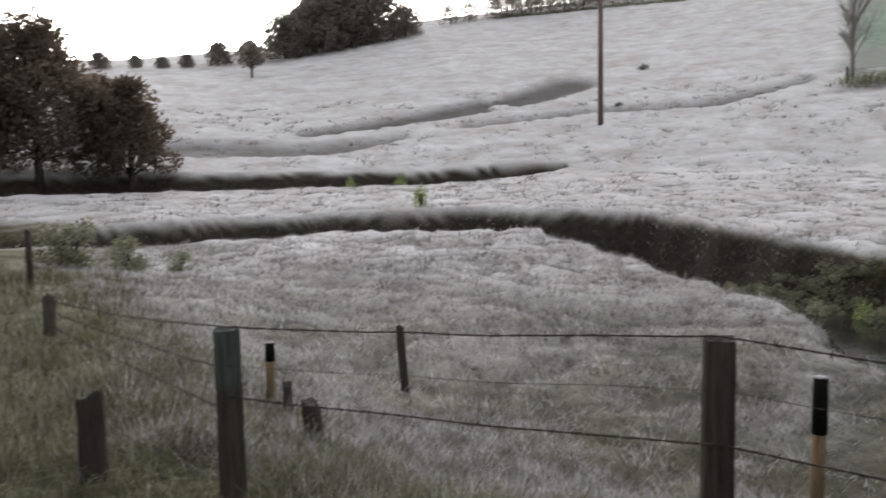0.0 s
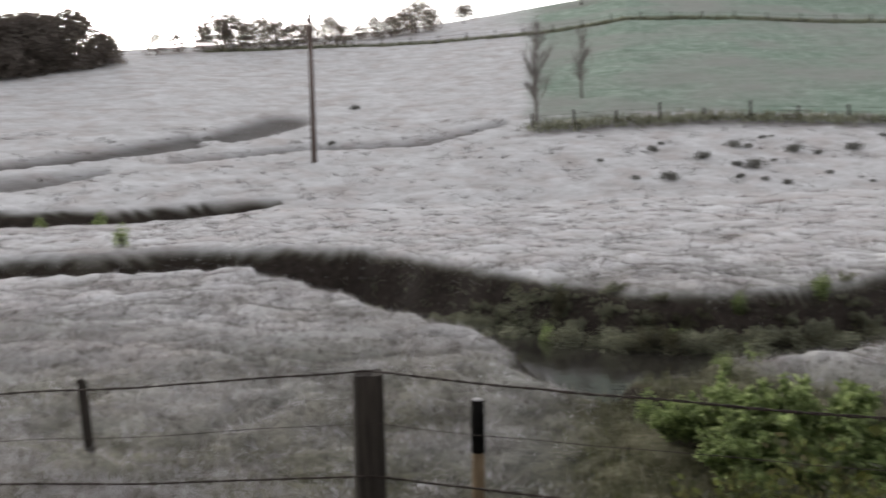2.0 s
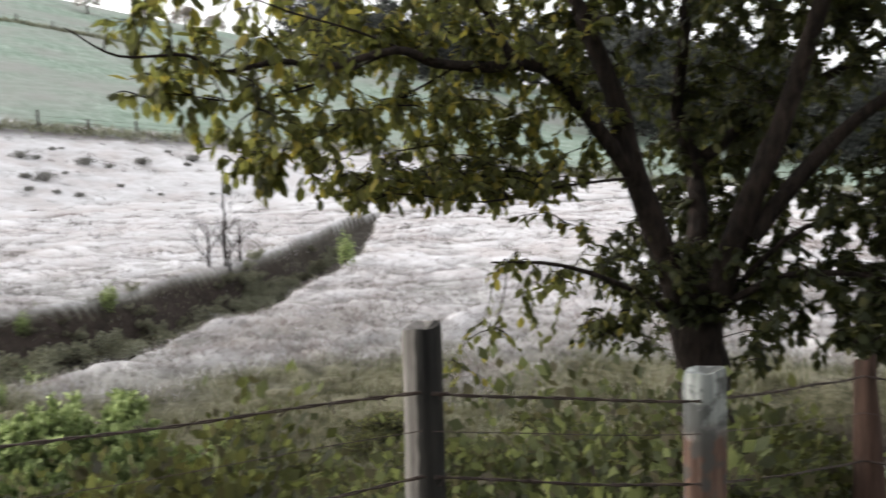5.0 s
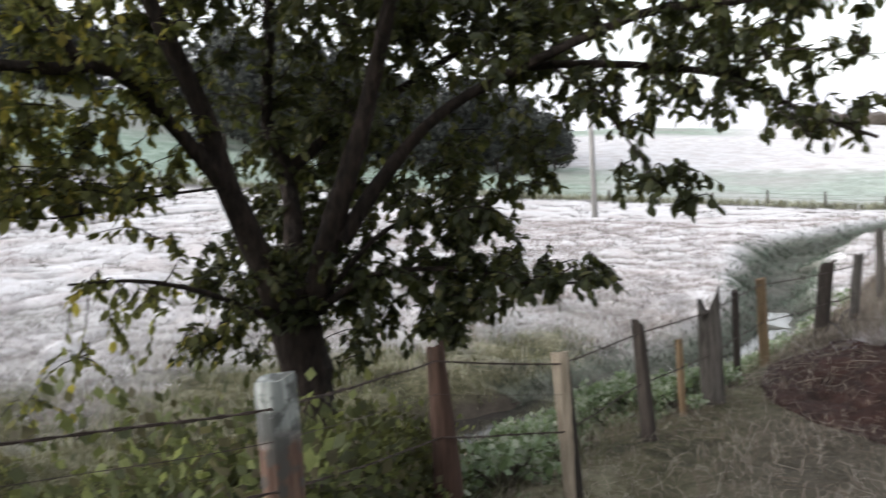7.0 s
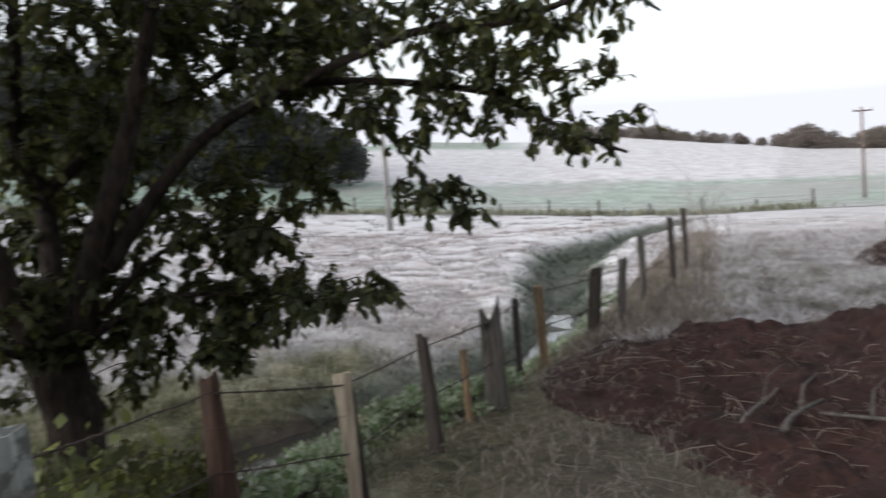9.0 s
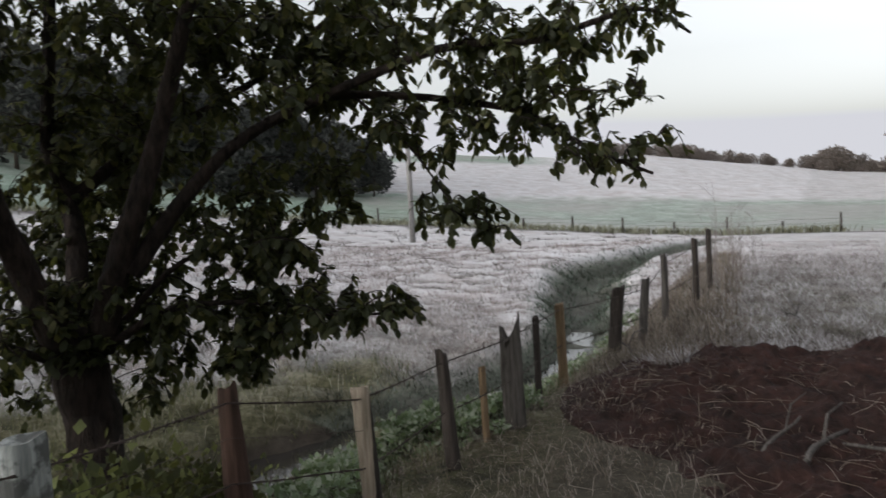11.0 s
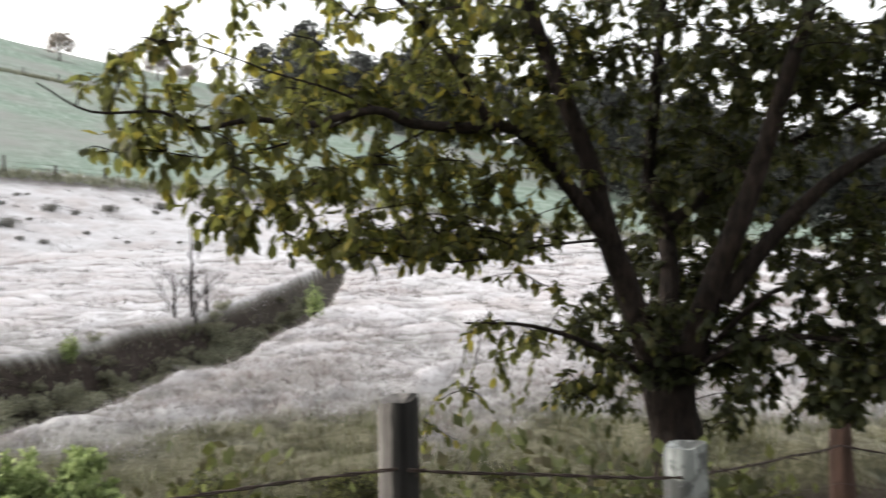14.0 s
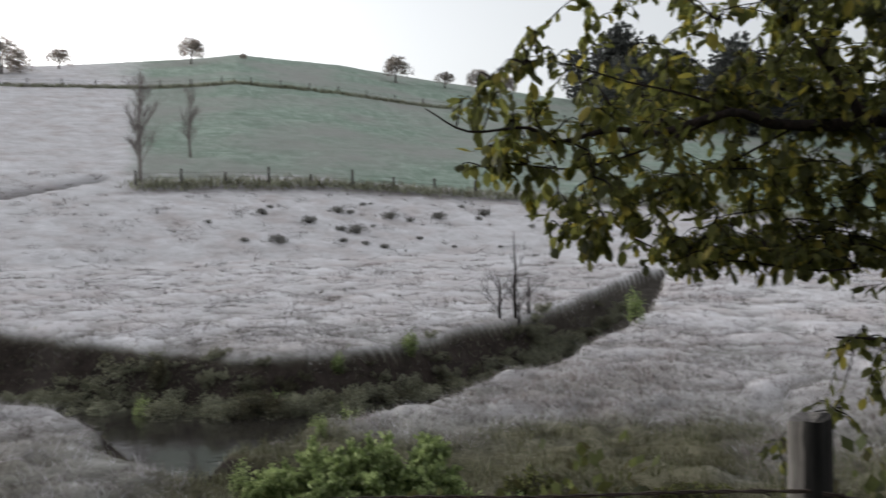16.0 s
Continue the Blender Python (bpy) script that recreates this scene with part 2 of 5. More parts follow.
# ---- materials ----
class Nodes:
    def __init__(self, name):
        self.m = bpy.data.materials.new(name)
        self.m.use_nodes = True
        self.t = self.m.node_tree
        self.b = self.t.nodes["Principled BSDF"]
        self.coord = self.t.nodes.new("ShaderNodeNewGeometry").outputs["Position"]

    def link(self, a, b):
        self.t.links.new(a, b)

    def local(self):
        self.coord = self.t.nodes.new("ShaderNodeTexCoord").outputs["Object"]

    def stretch(self, x, y, z):
        n = self.t.nodes.new("ShaderNodeMapping")
        n.inputs["Scale"].default_value = (x, y, z)
        self.link(self.coord, n.inputs["Vector"])
        return n.outputs[0]

    def noise(self, scale, detail=4, rough=.6, vector=None):
        n = self.t.nodes.new("ShaderNodeTexNoise")
        n.inputs["Scale"].default_value, n.inputs["Detail"].default_value, n.inputs["Roughness"].default_value = scale, detail, rough
        self.link(vector or self.coord, n.inputs["Vector"])
        return n.outputs["Fac"]

    def ramp(self, fac, *stops):
        n = self.t.nodes.new("ShaderNodeValToRGB")
        e = n.color_ramp.elements
        while len(e) < len(stops):
            e.new(.5)
        for k, (p, c) in zip(e, stops):
            k.position, k.color = p, (*c, 1) if isinstance(c, tuple) else (c, c, c, 1)
        self.link(fac, n.inputs["Fac"])
        return n.outputs["Color"]

    def mix(self, fac, a, b, how="MIX"):
        n = self.t.nodes.new("ShaderNodeMix")
        n.data_type, n.blend_type = "RGBA", how
        for s, v in ((n.inputs[0], fac), (n.inputs[6], a), (n.inputs[7], b)):
            if isinstance(v, (int, float)):
                s.default_value = v
            elif isinstance(v, tuple):
                s.default_value = (*v, 1)
            else:
                self.link(v, s)
        return n.outputs[2]

    def math(self, how, a, b):
        n = self.t.nodes.new("ShaderNodeMath")
        n.operation = how
        for s, v in zip(n.inputs, (a, b)):
            if isinstance(v, (int, float)):
                s.default_value = v
            else:
                self.link(v, s)
        return n.outputs[0]

    def done(self, color, rough=.8, bump=None, depth=.02, strength=.6, metal=0.0, spec=.3):
        if isinstance(color, tuple):
            self.b.inputs["Base Color"].default_value = (*color, 1)
        else:
            self.link(color, self.b.inputs["Base Color"])
        self.b.inputs["Roughness"].default_value = rough
        self.b.inputs["Metallic"].default_value = metal
        self.b.inputs["Specular IOR Level"].default_value = spec
        if bump is not None:
            n = self.t.nodes.new("ShaderNodeBump")
            n.inputs["Distance"].default_value, n.inputs["Strength"].default_value = depth, strength
            self.link(bump, n.inputs["Height"])
            self.link(n.outputs[0], self.b.inputs["Normal"])
        return self.m


def ground_material():
    n = Nodes("frosted_ground")
    zone = n.t.nodes.new("ShaderNodeAttribute")
    zone.attribute_name = "zone"
    split = n.t.nodes.new("ShaderNodeSeparateColor")
    n.link(zone.outputs["Color"], split.inputs[0])
    frost, green, earth = split.outputs
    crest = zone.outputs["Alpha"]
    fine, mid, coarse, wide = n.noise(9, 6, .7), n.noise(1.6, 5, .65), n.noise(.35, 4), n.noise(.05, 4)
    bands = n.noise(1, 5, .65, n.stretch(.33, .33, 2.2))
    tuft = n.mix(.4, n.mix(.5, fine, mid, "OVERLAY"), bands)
    # creases toned darker: bare brown hollows, and hummock shade put into the colour
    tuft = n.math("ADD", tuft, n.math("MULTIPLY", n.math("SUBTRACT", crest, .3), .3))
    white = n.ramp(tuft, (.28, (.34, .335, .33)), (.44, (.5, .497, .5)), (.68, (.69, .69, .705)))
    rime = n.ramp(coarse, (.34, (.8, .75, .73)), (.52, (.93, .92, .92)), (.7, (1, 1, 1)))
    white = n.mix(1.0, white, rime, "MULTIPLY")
    bare = n.ramp(tuft, (.36, (.026, .026, .014)), (.5, (.07, .067, .036)), (.66, (.16, .15, .1)))
    lush = n.ramp(tuft, (.34, (.115, .16, .12)), (.5, (.21, .275, .22)), (.66, (.34, .4, .345)))
    lush = n.mix(n.ramp(wide, (.42, 0.0), (.62, .8)), lush, (.27, .27, .25))
    mud = n.ramp(n.noise(4, 6, .7), (.3, (.016, .013, .011)), (.6, (.042, .033, .028)), (.85, (.095, .08, .068)))
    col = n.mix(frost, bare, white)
    col = n.mix(green, col, lush)
    col = n.mix(earth, col, mud)
    high = n.math("ADD", n.math("MULTIPLY", fine, .35), mid)
    return n.done(col, .9, high, .09, .8, spec=.15)


def plain(name, dark, light, scale, rough=.85, bump=.01, local=True, stretch=None, spec=.25, detail=5):
    n = Nodes(name)
    if local:
        n.local()
    vec = n.stretch(*stretch) if stretch else None
    f = n.noise(scale, detail, .65, vec)
    big = n.noise(scale * .13, 3, .6, vec)
    col = n.ramp(f, (.3, dark), (.7, light))
    col = n.mix(n.ramp(big, (.35, .0), (.7, .5)), col, tuple(c * .55 for c in dark))
    return n.done(col, rough, f, bump, .8, spec=spec)


def two_tone(name, a, b, axis, at, blur, c=None):
    """Old timber whose foot has weathered to another colour, or whose one side carries painted shade; c: dark blotches
    over it.
    """
    n = Nodes(name)
    n.local()
    grain = n.noise(14, 5, .65, n.stretch(3, 3, .25))
    side = n.t.nodes.new("ShaderNodeVectorMath")
    side.operation = "DOT_PRODUCT"
    side.inputs[1].default_value = axis
    n.link(n.coord, side.inputs[0])
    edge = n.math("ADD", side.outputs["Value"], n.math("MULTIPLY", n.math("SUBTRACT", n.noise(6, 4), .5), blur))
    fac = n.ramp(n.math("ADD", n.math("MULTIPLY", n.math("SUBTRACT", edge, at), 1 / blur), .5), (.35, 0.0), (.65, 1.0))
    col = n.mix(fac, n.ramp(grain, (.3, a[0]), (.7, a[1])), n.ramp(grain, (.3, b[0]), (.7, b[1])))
    if c:
        col = n.mix(n.ramp(n.noise(11, 5), (.46, 0.0), (.54, .85)), col, c)
    return n.done(col, .92, grain, .008, .8, spec=.2)


def leaf_material(name, tones, through_light=.5, rough=.55, glow=.25, patches=0, single=False):
    """Thin leaves: gloss on top, light coming through; each leaf its own tone."""
    n = Nodes(name)
    pick = n.t.nodes.new("ShaderNodeNewGeometry").outputs["Random Per Island"]
    if single:
        pick = n.t.nodes.new("ShaderNodeObjectInfo").outputs["Random"]
    col = n.ramp(pick, *[(i / len(tones), c) for i, c in enumerate(tones)])
    col.node.color_ramp.interpolation = "CONSTANT"
    col = n.mix(.35, col, n.ramp(n.noise(30, 3), (.3, .3), (.7, 1.0)), "MULTIPLY")
    if patches:
        col = n.mix(1.0, col, n.ramp(n.noise(patches, 3, .6), (.36, (.34, .31, .28)), (.47, (.82, .81, .8)), (.6, (1.15, 1.15, 1.17))), "MULTIPLY")
    n.done(col, rough, spec=.3)
    thin = n.t.nodes.new("ShaderNodeBsdfTranslucent")
    n.link(n.mix(glow, col, (.4, .42, .08), "MIX"), thin.inputs["Color"])
    both = n.t.nodes.new("ShaderNodeMixShader")
    both.inputs[0].default_value = through_light
    n.link(n.b.outputs[0], both.inputs[1])
    n.link(thin.outputs[0], both.inputs[2])
    n.link(both.outputs[0], n.t.nodes["Material Output"].inputs["Surface"])
    return n.m


def water_material():
    n = Nodes("creek_water")
    return n.done((.022, .02, .018), .06, n.noise(3.5, 3), .02, .3, spec=.35)


GROUND = ground_material()
WATER_MAT = water_material()
BARK = plain("dark_bark", (.005, .0035, .0028), (.045, .032, .026), 9, .95, .1, stretch=(2.5, 2.5, .8))
FAR_BARK = plain("far_bark", (.03, .025, .02), (.09, .075, .06), 3, .9, .02)
GREY_WOOD = plain("weathered_grey_wood", (.03, .027, .024), (.15, .137, .125), 14, .9, .006, stretch=(3, 3, .25))
DARK_WOOD = plain("old_dark_wood", (.018, .015, .013), (.075, .062, .054), 14, .9, .006, stretch=(3, 3, .25))
RED_WOOD = plain("red_brown_wood", (.02, .012, .009), (.075, .043, .032), 14, .9, .006, stretch=(3, 3, .25))
PALE_WOOD = plain("pale_wood", (.08, .066, .05), (.27, .235, .19), 14, .9, .006, stretch=(3, 3, .25))
# next two: dark tone on the side turned from the sun paints its shade
SHADED_WOOD = two_tone("half_shaded_grey_wood", ((.07, .065, .06), (.23, .215, .2)), ((.006, .006, .006), (.026, .024, .022)), (-.1, -1, 0), .004, .03)
CREAM_WOOD = two_tone("half_shaded_pale_wood", ((.12, .1, .075), (.33, .28, .22)), ((.01, .009, .008), (.04, .033, .028)), (-.24, -.97, 0), .012, .02)
MINT_WOOD = two_tone("mint_lichen_wood", ((.045, .026, .02), (.13, .085, .065)), ((.07, .078, .075), (.3, .32, .31)), (0, 0, 1), .98, .2, (.05, .052, .05))
GREEN_WOOD = two_tone("green_painted_wood", ((.02, .016, .013), (.065, .055, .046)), ((.026, .033, .031), (.07, .083, .079)), (0, 0, 1), .75, .5)
BLACK_PAINT = plain("black_tar_paint", (.003, .003, .003), (.014, .013, .012), 20, .95, .003, spec=.08)
OCHRE_WOOD = plain("ochre_wood", (.1, .068, .04), (.25, .18, .11), 16, .85, .004, stretch=(3, 3, .3))
POLE_WOOD = plain("pole_wood", (.07, .05, .045), (.2, .15, .13), 5, .9, .01, stretch=(3, 3, .3))
ASH_WOOD = plain("ash_grey_wood", (.16, .155, .15), (.36, .35, .34), 5, .9, .01, stretch=(3, 3, .3))
WIRE = plain("rusty_wire", (.02, .014, .012), (.07, .05, .042), 60, .7, .001)
SOIL = plain("red_soil", (.011, .006, .005), (.062, .029, .023), 9, .95, .11, local=False, detail=8)
FROST_GRASS = leaf_material("frosted_grass", [(.44, .41, .4), (.55, .52, .52), (.66, .64, .66), (.5, .465, .45)], .25, .9, .0, .9)
RIME_GRASS = leaf_material("rimed_brown_grass", [(.33, .305, .29), (.52, .5, .5), (.74, .73, .75), (.2, .18, .165), (.58, .565, .575)], .3, .9, .0, 1.9)
SHADE_TUFT = leaf_material("shade_brown_grass", [(.11, .1, .085), (.17, .155, .14), (.14, .13, .11), (.26, .245, .24)], .2, .9, .0)
PINK_TUFT = leaf_material("pinkish_brown_grass", [(.3, .25, .235), (.38, .33, .315), (.24, .2, .185), (.48, .44, .435)], .2, .9, .0)
GREEN_GRASS = leaf_material("winter_grass", [(.085, .093, .048), (.16, .162, .09), (.12, .125, .064), (.3, .285, .22)], .25, .85, .1, 1.6)
DARK_WEED = leaf_material("dark_bank_weeds", [(.03, .034, .02), (.05, .056, .03), (.05, .044, .034), (.075, .08, .045)], .15, .9, .05)
STRAW = leaf_material("dry_straw", [(.1, .078, .06), (.21, .175, .138), (.14, .112, .09), (.34, .3, .255)], .15, .85, .05)
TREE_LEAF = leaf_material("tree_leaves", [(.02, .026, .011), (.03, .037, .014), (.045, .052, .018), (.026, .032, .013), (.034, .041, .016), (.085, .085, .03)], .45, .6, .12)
# next two: autumn yellow, plus sky light from behind put into the tones
LIT_TURNING_LEAF = leaf_material("lit_turning_leaves", [(.065, .072, .028), (.11, .117, .042), (.05, .057, .023), (.17, .168, .052), (.08, .088, .034), (.3, .25, .05), (.135, .14, .046)], .6, .6, .2)
LOOSE_LEAF = leaf_material("single_lit_turning_leaves", [(.07, .077, .028), (.11, .117, .04), (.055, .062, .024), (.17, .165, .05), (.085, .092, .034), (.32, .26, .05), (.14, .142, .046)], .6, .6, .2, 0, True)
# leaves of the wood, greyed and lightened to stand for distance haze
HAZED_FAR_LEAF = leaf_material("far_haze_greyed_leaves", [(.045, .05, .046), (.07, .076, .07), (.095, .1, .094)], .45, .8, .0)
BRUSH_LEAF = leaf_material("brush_leaves", [(.2, .207, .15), (.285, .293, .205), (.385, .393, .285), (.245, .249, .187)], .4, .8, .05, .8)
OLIVE_LEAF = leaf_material("olive_weed_leaves", [(.06, .068, .035), (.1, .108, .05), (.16, .17, .07), (.085, .078, .05), (.22, .23, .085)], .45, .75, .1, 1.2)
FROSTED_LEAF = leaf_material("frosted_green_leaves", [(.12, .17, .08), (.25, .32, .21), (.18, .24, .13), (.38, .42, .33)], .3, .8, .1)
HILL_LEAF = leaf_material("grey_bush_leaves", [(.16, .16, .15), (.24, .24, .22), (.3, .29, .28)], .35, .8, .05)
RAVINE_GRASS = leaf_material("ravine_grass", [(.07, .1, .075), (.12, .155, .12), (.2, .235, .2), (.09, .105, .085)], .25, .85, .05, .8)
WEED_LEAF = leaf_material("weed_leaves", [(.055, .066, .03), (.09, .107, .045), (.16, .185, .07), (.04, .047, .024), (.08, .072, .046)], .5, .7, .12, 1.0)
LIVE_LEAF = leaf_material("bright_bush_leaves", [(.22, .29, .12), (.32, .4, .18), (.42, .5, .25), (.18, .24, .11)], .75, .7, .1)

# ---- the ground, one sheet out to the horizon ----
def build_ground():
    az = np.concatenate([np.arange(-180, -34, 3.), np.arange(-34, 60, .23), np.arange(60, 142, .28), np.arange(142, 178, 3.), [180.]])
    dist = np.concatenate([np.linspace(0, 1.6, 8)[:-1], np.geomspace(1.6, 12, 180)[:-1], np.geomspace(12, 52, 240), np.geomspace(52.5, 110, 75), np.geomspace(112, 700, 90), [1200, 2200, 3500]])
    a, d = np.meshgrid(np.radians(az), dist)
    px, py = d * np.sin(a), d * np.cos(a)
    z, sunk = land(px, py)
    away, side, _ = along(px, py, FENCE)
    out = away * side
    field = smooth(0, 6, out)
    # hummock height for the colour, which carries crease shade and bare hollows
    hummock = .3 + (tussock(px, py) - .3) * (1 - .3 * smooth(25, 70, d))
    deg = np.degrees(a)
    n1 = np.sin(px * .9 + 1.3 * np.sin(py * .7)) * np.sin(py * 1.1 + np.sin(px * .5))
    deep = (along(px, py, BROOK)[0] < 3) & (d > 14)
    # whitening grows with distance from the camera; creases and creek beds get less
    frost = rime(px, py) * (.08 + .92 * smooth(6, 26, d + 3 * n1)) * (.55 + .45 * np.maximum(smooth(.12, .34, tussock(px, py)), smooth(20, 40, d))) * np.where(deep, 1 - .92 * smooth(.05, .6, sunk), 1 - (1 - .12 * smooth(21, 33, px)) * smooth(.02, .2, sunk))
    low_fence = np.interp(deg, (20, 27, 45, 65, 90, 110, 140), (68, 69.5, 72, 76, 80, 76, 70))
    edge = low_fence + 2.5 * n1
    green = smooth(0, 3, d - edge) * smooth(25.5, 27.5, deg + n1 * .3)
    green = np.where(deg > 95, green * (1 - smooth(118, 128, d + 4 * n1)), green)
    green = np.maximum(green, smooth(22, 30, deg) * smooth(140, 150, d) * (deg < 95))
    green = np.where((deg > 105), np.maximum(green * .75, 0), green)
    green = np.maximum(green, .55 * smooth(.1, .6, sunk) * deep)
    green = np.maximum(green, smooth(215, 235, d) * smooth(116, 111, deg) * (deg > 95))
    strip = np.exp(-((d - low_fence + 1.2) / 1.4) ** 2) * smooth(25, 28, deg) * .75
    by_brook = smooth(0, 1, 4 - along(px, py, BROOK)[0]) * (deg > 60)
    earth = np.maximum(smooth(.05, .22, sunk) * (1 - by_brook) * (1 - .25 * smooth(21, 33, px)) + np.where(d > 14, .62 * smooth(.2, .7, sunk), .88 * smooth(.2, .6, sunk)) * by_brook, strip)
    earth = np.maximum(earth, smooth(-.1, .9, -out) * (1 - smooth(2.2, 3.6, np.hypot(px - 4.9, py + 4.7) + n1 * .5)) * .75)
    # a worn gully and terraces across the hill
    gx, _, (gw,) = along(px, py, [(4, 70, .6), (12.2, 77, 2.4), (6, 71.5, 2.2), (-2, 66, 1.2), (-10, 61, .8)])
    gully = smooth(0, 1, 1.6 - gx / gw)
    earth = np.maximum(earth, gully * .8)
    for line in ([(-28, 52, 1.6), (-16, 55, 2.4), (-9, 56, 1.6), (-3, 60, .7)], [(2, 63, .5), (12, 66, .8), (22, 64, .9), (30, 66, .6)]):
        gx, _, (gw,) = along(px, py, line)
        earth = np.maximum(earth, smooth(0, 1, 1.5 - gx / gw) * .6)
        gully = np.maximum(gully, smooth(0, 1, 1.5 - gx / gw))
    z = z - gully * .5
    verts = np.stack([px, py, z], -1).reshape(-1, 3)
    rows, cols = px.shape
    i = (np.arange(rows - 1)[:, None] * cols + np.arange(cols - 1)[None]).ravel()
    faces = np.stack([i, i + 1, i + cols + 1, i + cols], 1)[:, ::-1]
    me = bpy.data.meshes.new("ground")
    me.vertices.add(len(verts))
    me.vertices.foreach_set("co", verts.astype(np.float32).ravel())
    me.loops.add(faces.size)
    me.loops.foreach_set("vertex_index", faces.astype(np.int32).ravel())
    me.polygons.add(len(faces))
    me.polygons.foreach_set("loop_start", np.arange(0, faces.size, 4, dtype=np.int32))
    me.update(calc_edges=True)
    zone = me.color_attributes.new("zone", "FLOAT_COLOR", "POINT")
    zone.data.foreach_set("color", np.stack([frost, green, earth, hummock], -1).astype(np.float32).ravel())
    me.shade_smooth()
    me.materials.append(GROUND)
    return tagged(new("ground", me), "frosted grass meadow rising to pasture hills", "ground", kind="structure")


ground = build_ground()


def build_water():
    g = Geo()
    for line, wide, lift in ((CREEK, 1, 0), ([p for p in BROOK if p[0] < 14], .55, .03), ([p for p in BROOK if 13 < p[0] < 21], .5, -.055), (BAY, 1, -.005)):
        pts = [Vector(p[:2]).to_3d() for p in line]
        ring = []
        for i, p in enumerate(pts):
            way = (pts[min(i + 1, len(pts) - 1)] - pts[max(i - 1, 0)]).normalized()
            s = Vector((-way.y, way.x, 0)) * line[i][2] * wide
            ring += [(*(p - s).xy, WATER + lift), (*(p + s).xy, WATER + lift)]
        g.add(ring, [(2 * i, 2 * i + 2, 2 * i + 3, 2 * i + 1) for i in range(len(pts) - 1)])
    ob = new("creek_water", g.mesh("creek_water", WATER_MAT))
    return tagged(ob, "still dark creek water reflecting the pale sky", "water", kind="structure")


build_water()

# ---- the wire fence along the bank ----
def post_mesh(height, wide, material, seed, top="flat", lean=(0, 0), sides=20, square=0.0, taper=.08):
    """A hewn post with an uneven grain-worn outline, sunk a little into the ground."""
    g = Geo()
    r = random.Random(seed)
    a1, a2, a3 = r.uniform(0, 6), r.uniform(0, 6), r.uniform(0, 6)
    shape = [1 + .09 * math.cos(4 * math.pi * k / sides + a1) + .06 * math.cos(6 * math.pi * k / sides + a2) + .035 * math.cos(10 * math.pi * k / sides + a3) for k in range(sides)]
    if square:
        shape = [q * (1 - square + square * .84 / max(abs(math.cos(2 * math.pi * k / sides + .25)), abs(math.sin(2 * math.pi * k / sides + .25)))) for k, q in enumerate(shape)]
    levels = [-.35, 0, .08, .16, .25, .34, .43, .52, .61, .7, .79, .88, .95, .985, 1.0, 1.0001]
    verts = []
    for u in levels:
        w = wide / 2 * (1.06 - taper * u) * (.93 if u >= 1 else 1)
        for k in range(sides):
            a = 2 * math.pi * k / sides
            q = w * shape[k] * (1 + .1 * noise.noise((math.cos(a), math.sin(a) + u * 3, seed * 3.1)) + .07 * noise.noise((math.cos(a) * 3, math.sin(a) * 3 + u * 9, seed * 1.7)))
            z = u * height
            if u > .9:
                z += {"flat": .006, "worn": .022, "fork": .0}[top] * (math.sin(a + seed) + .5 * math.sin(3 * a + seed * 2))
                if top == "fork":
                    z += height * .2 * (abs(math.cos(a - 1.17)) - .6 - .3 * math.cos(a - 1.17) + .15 * math.sin(5 * a))
            verts.append((q * math.cos(a) + lean[0] * u * height, q * math.sin(a) + lean[1] * u * height, z))
    n = len(levels)
    faces = [(i * sides + k, i * sides + (k + 1) % sides, (i + 1) * sides + (k + 1) % sides, (i + 1) * sides + k) for i in range(n - 1) for k in range(sides)]
    cx = sum(v[0] for v in verts[-sides:]) / sides
    cy = sum(v[1] for v in verts[-sides:]) / sides
    verts.append((cx, cy, height * (.8 if top == "fork" else .985)))
    faces += [((n - 1) * sides + k, (n - 1) * sides + (k + 1) % sides, n * sides) for k in range(sides)]
    g.add(verts, faces)
    me = g.mesh("post", material)
    me.polygons.foreach_set("use_smooth", [len(q.vertices) == 4 for q in me.polygons])
    return me


fence = thing("wire_fence", "old barbed wire fence with mismatched weathered wooden posts", "fence")
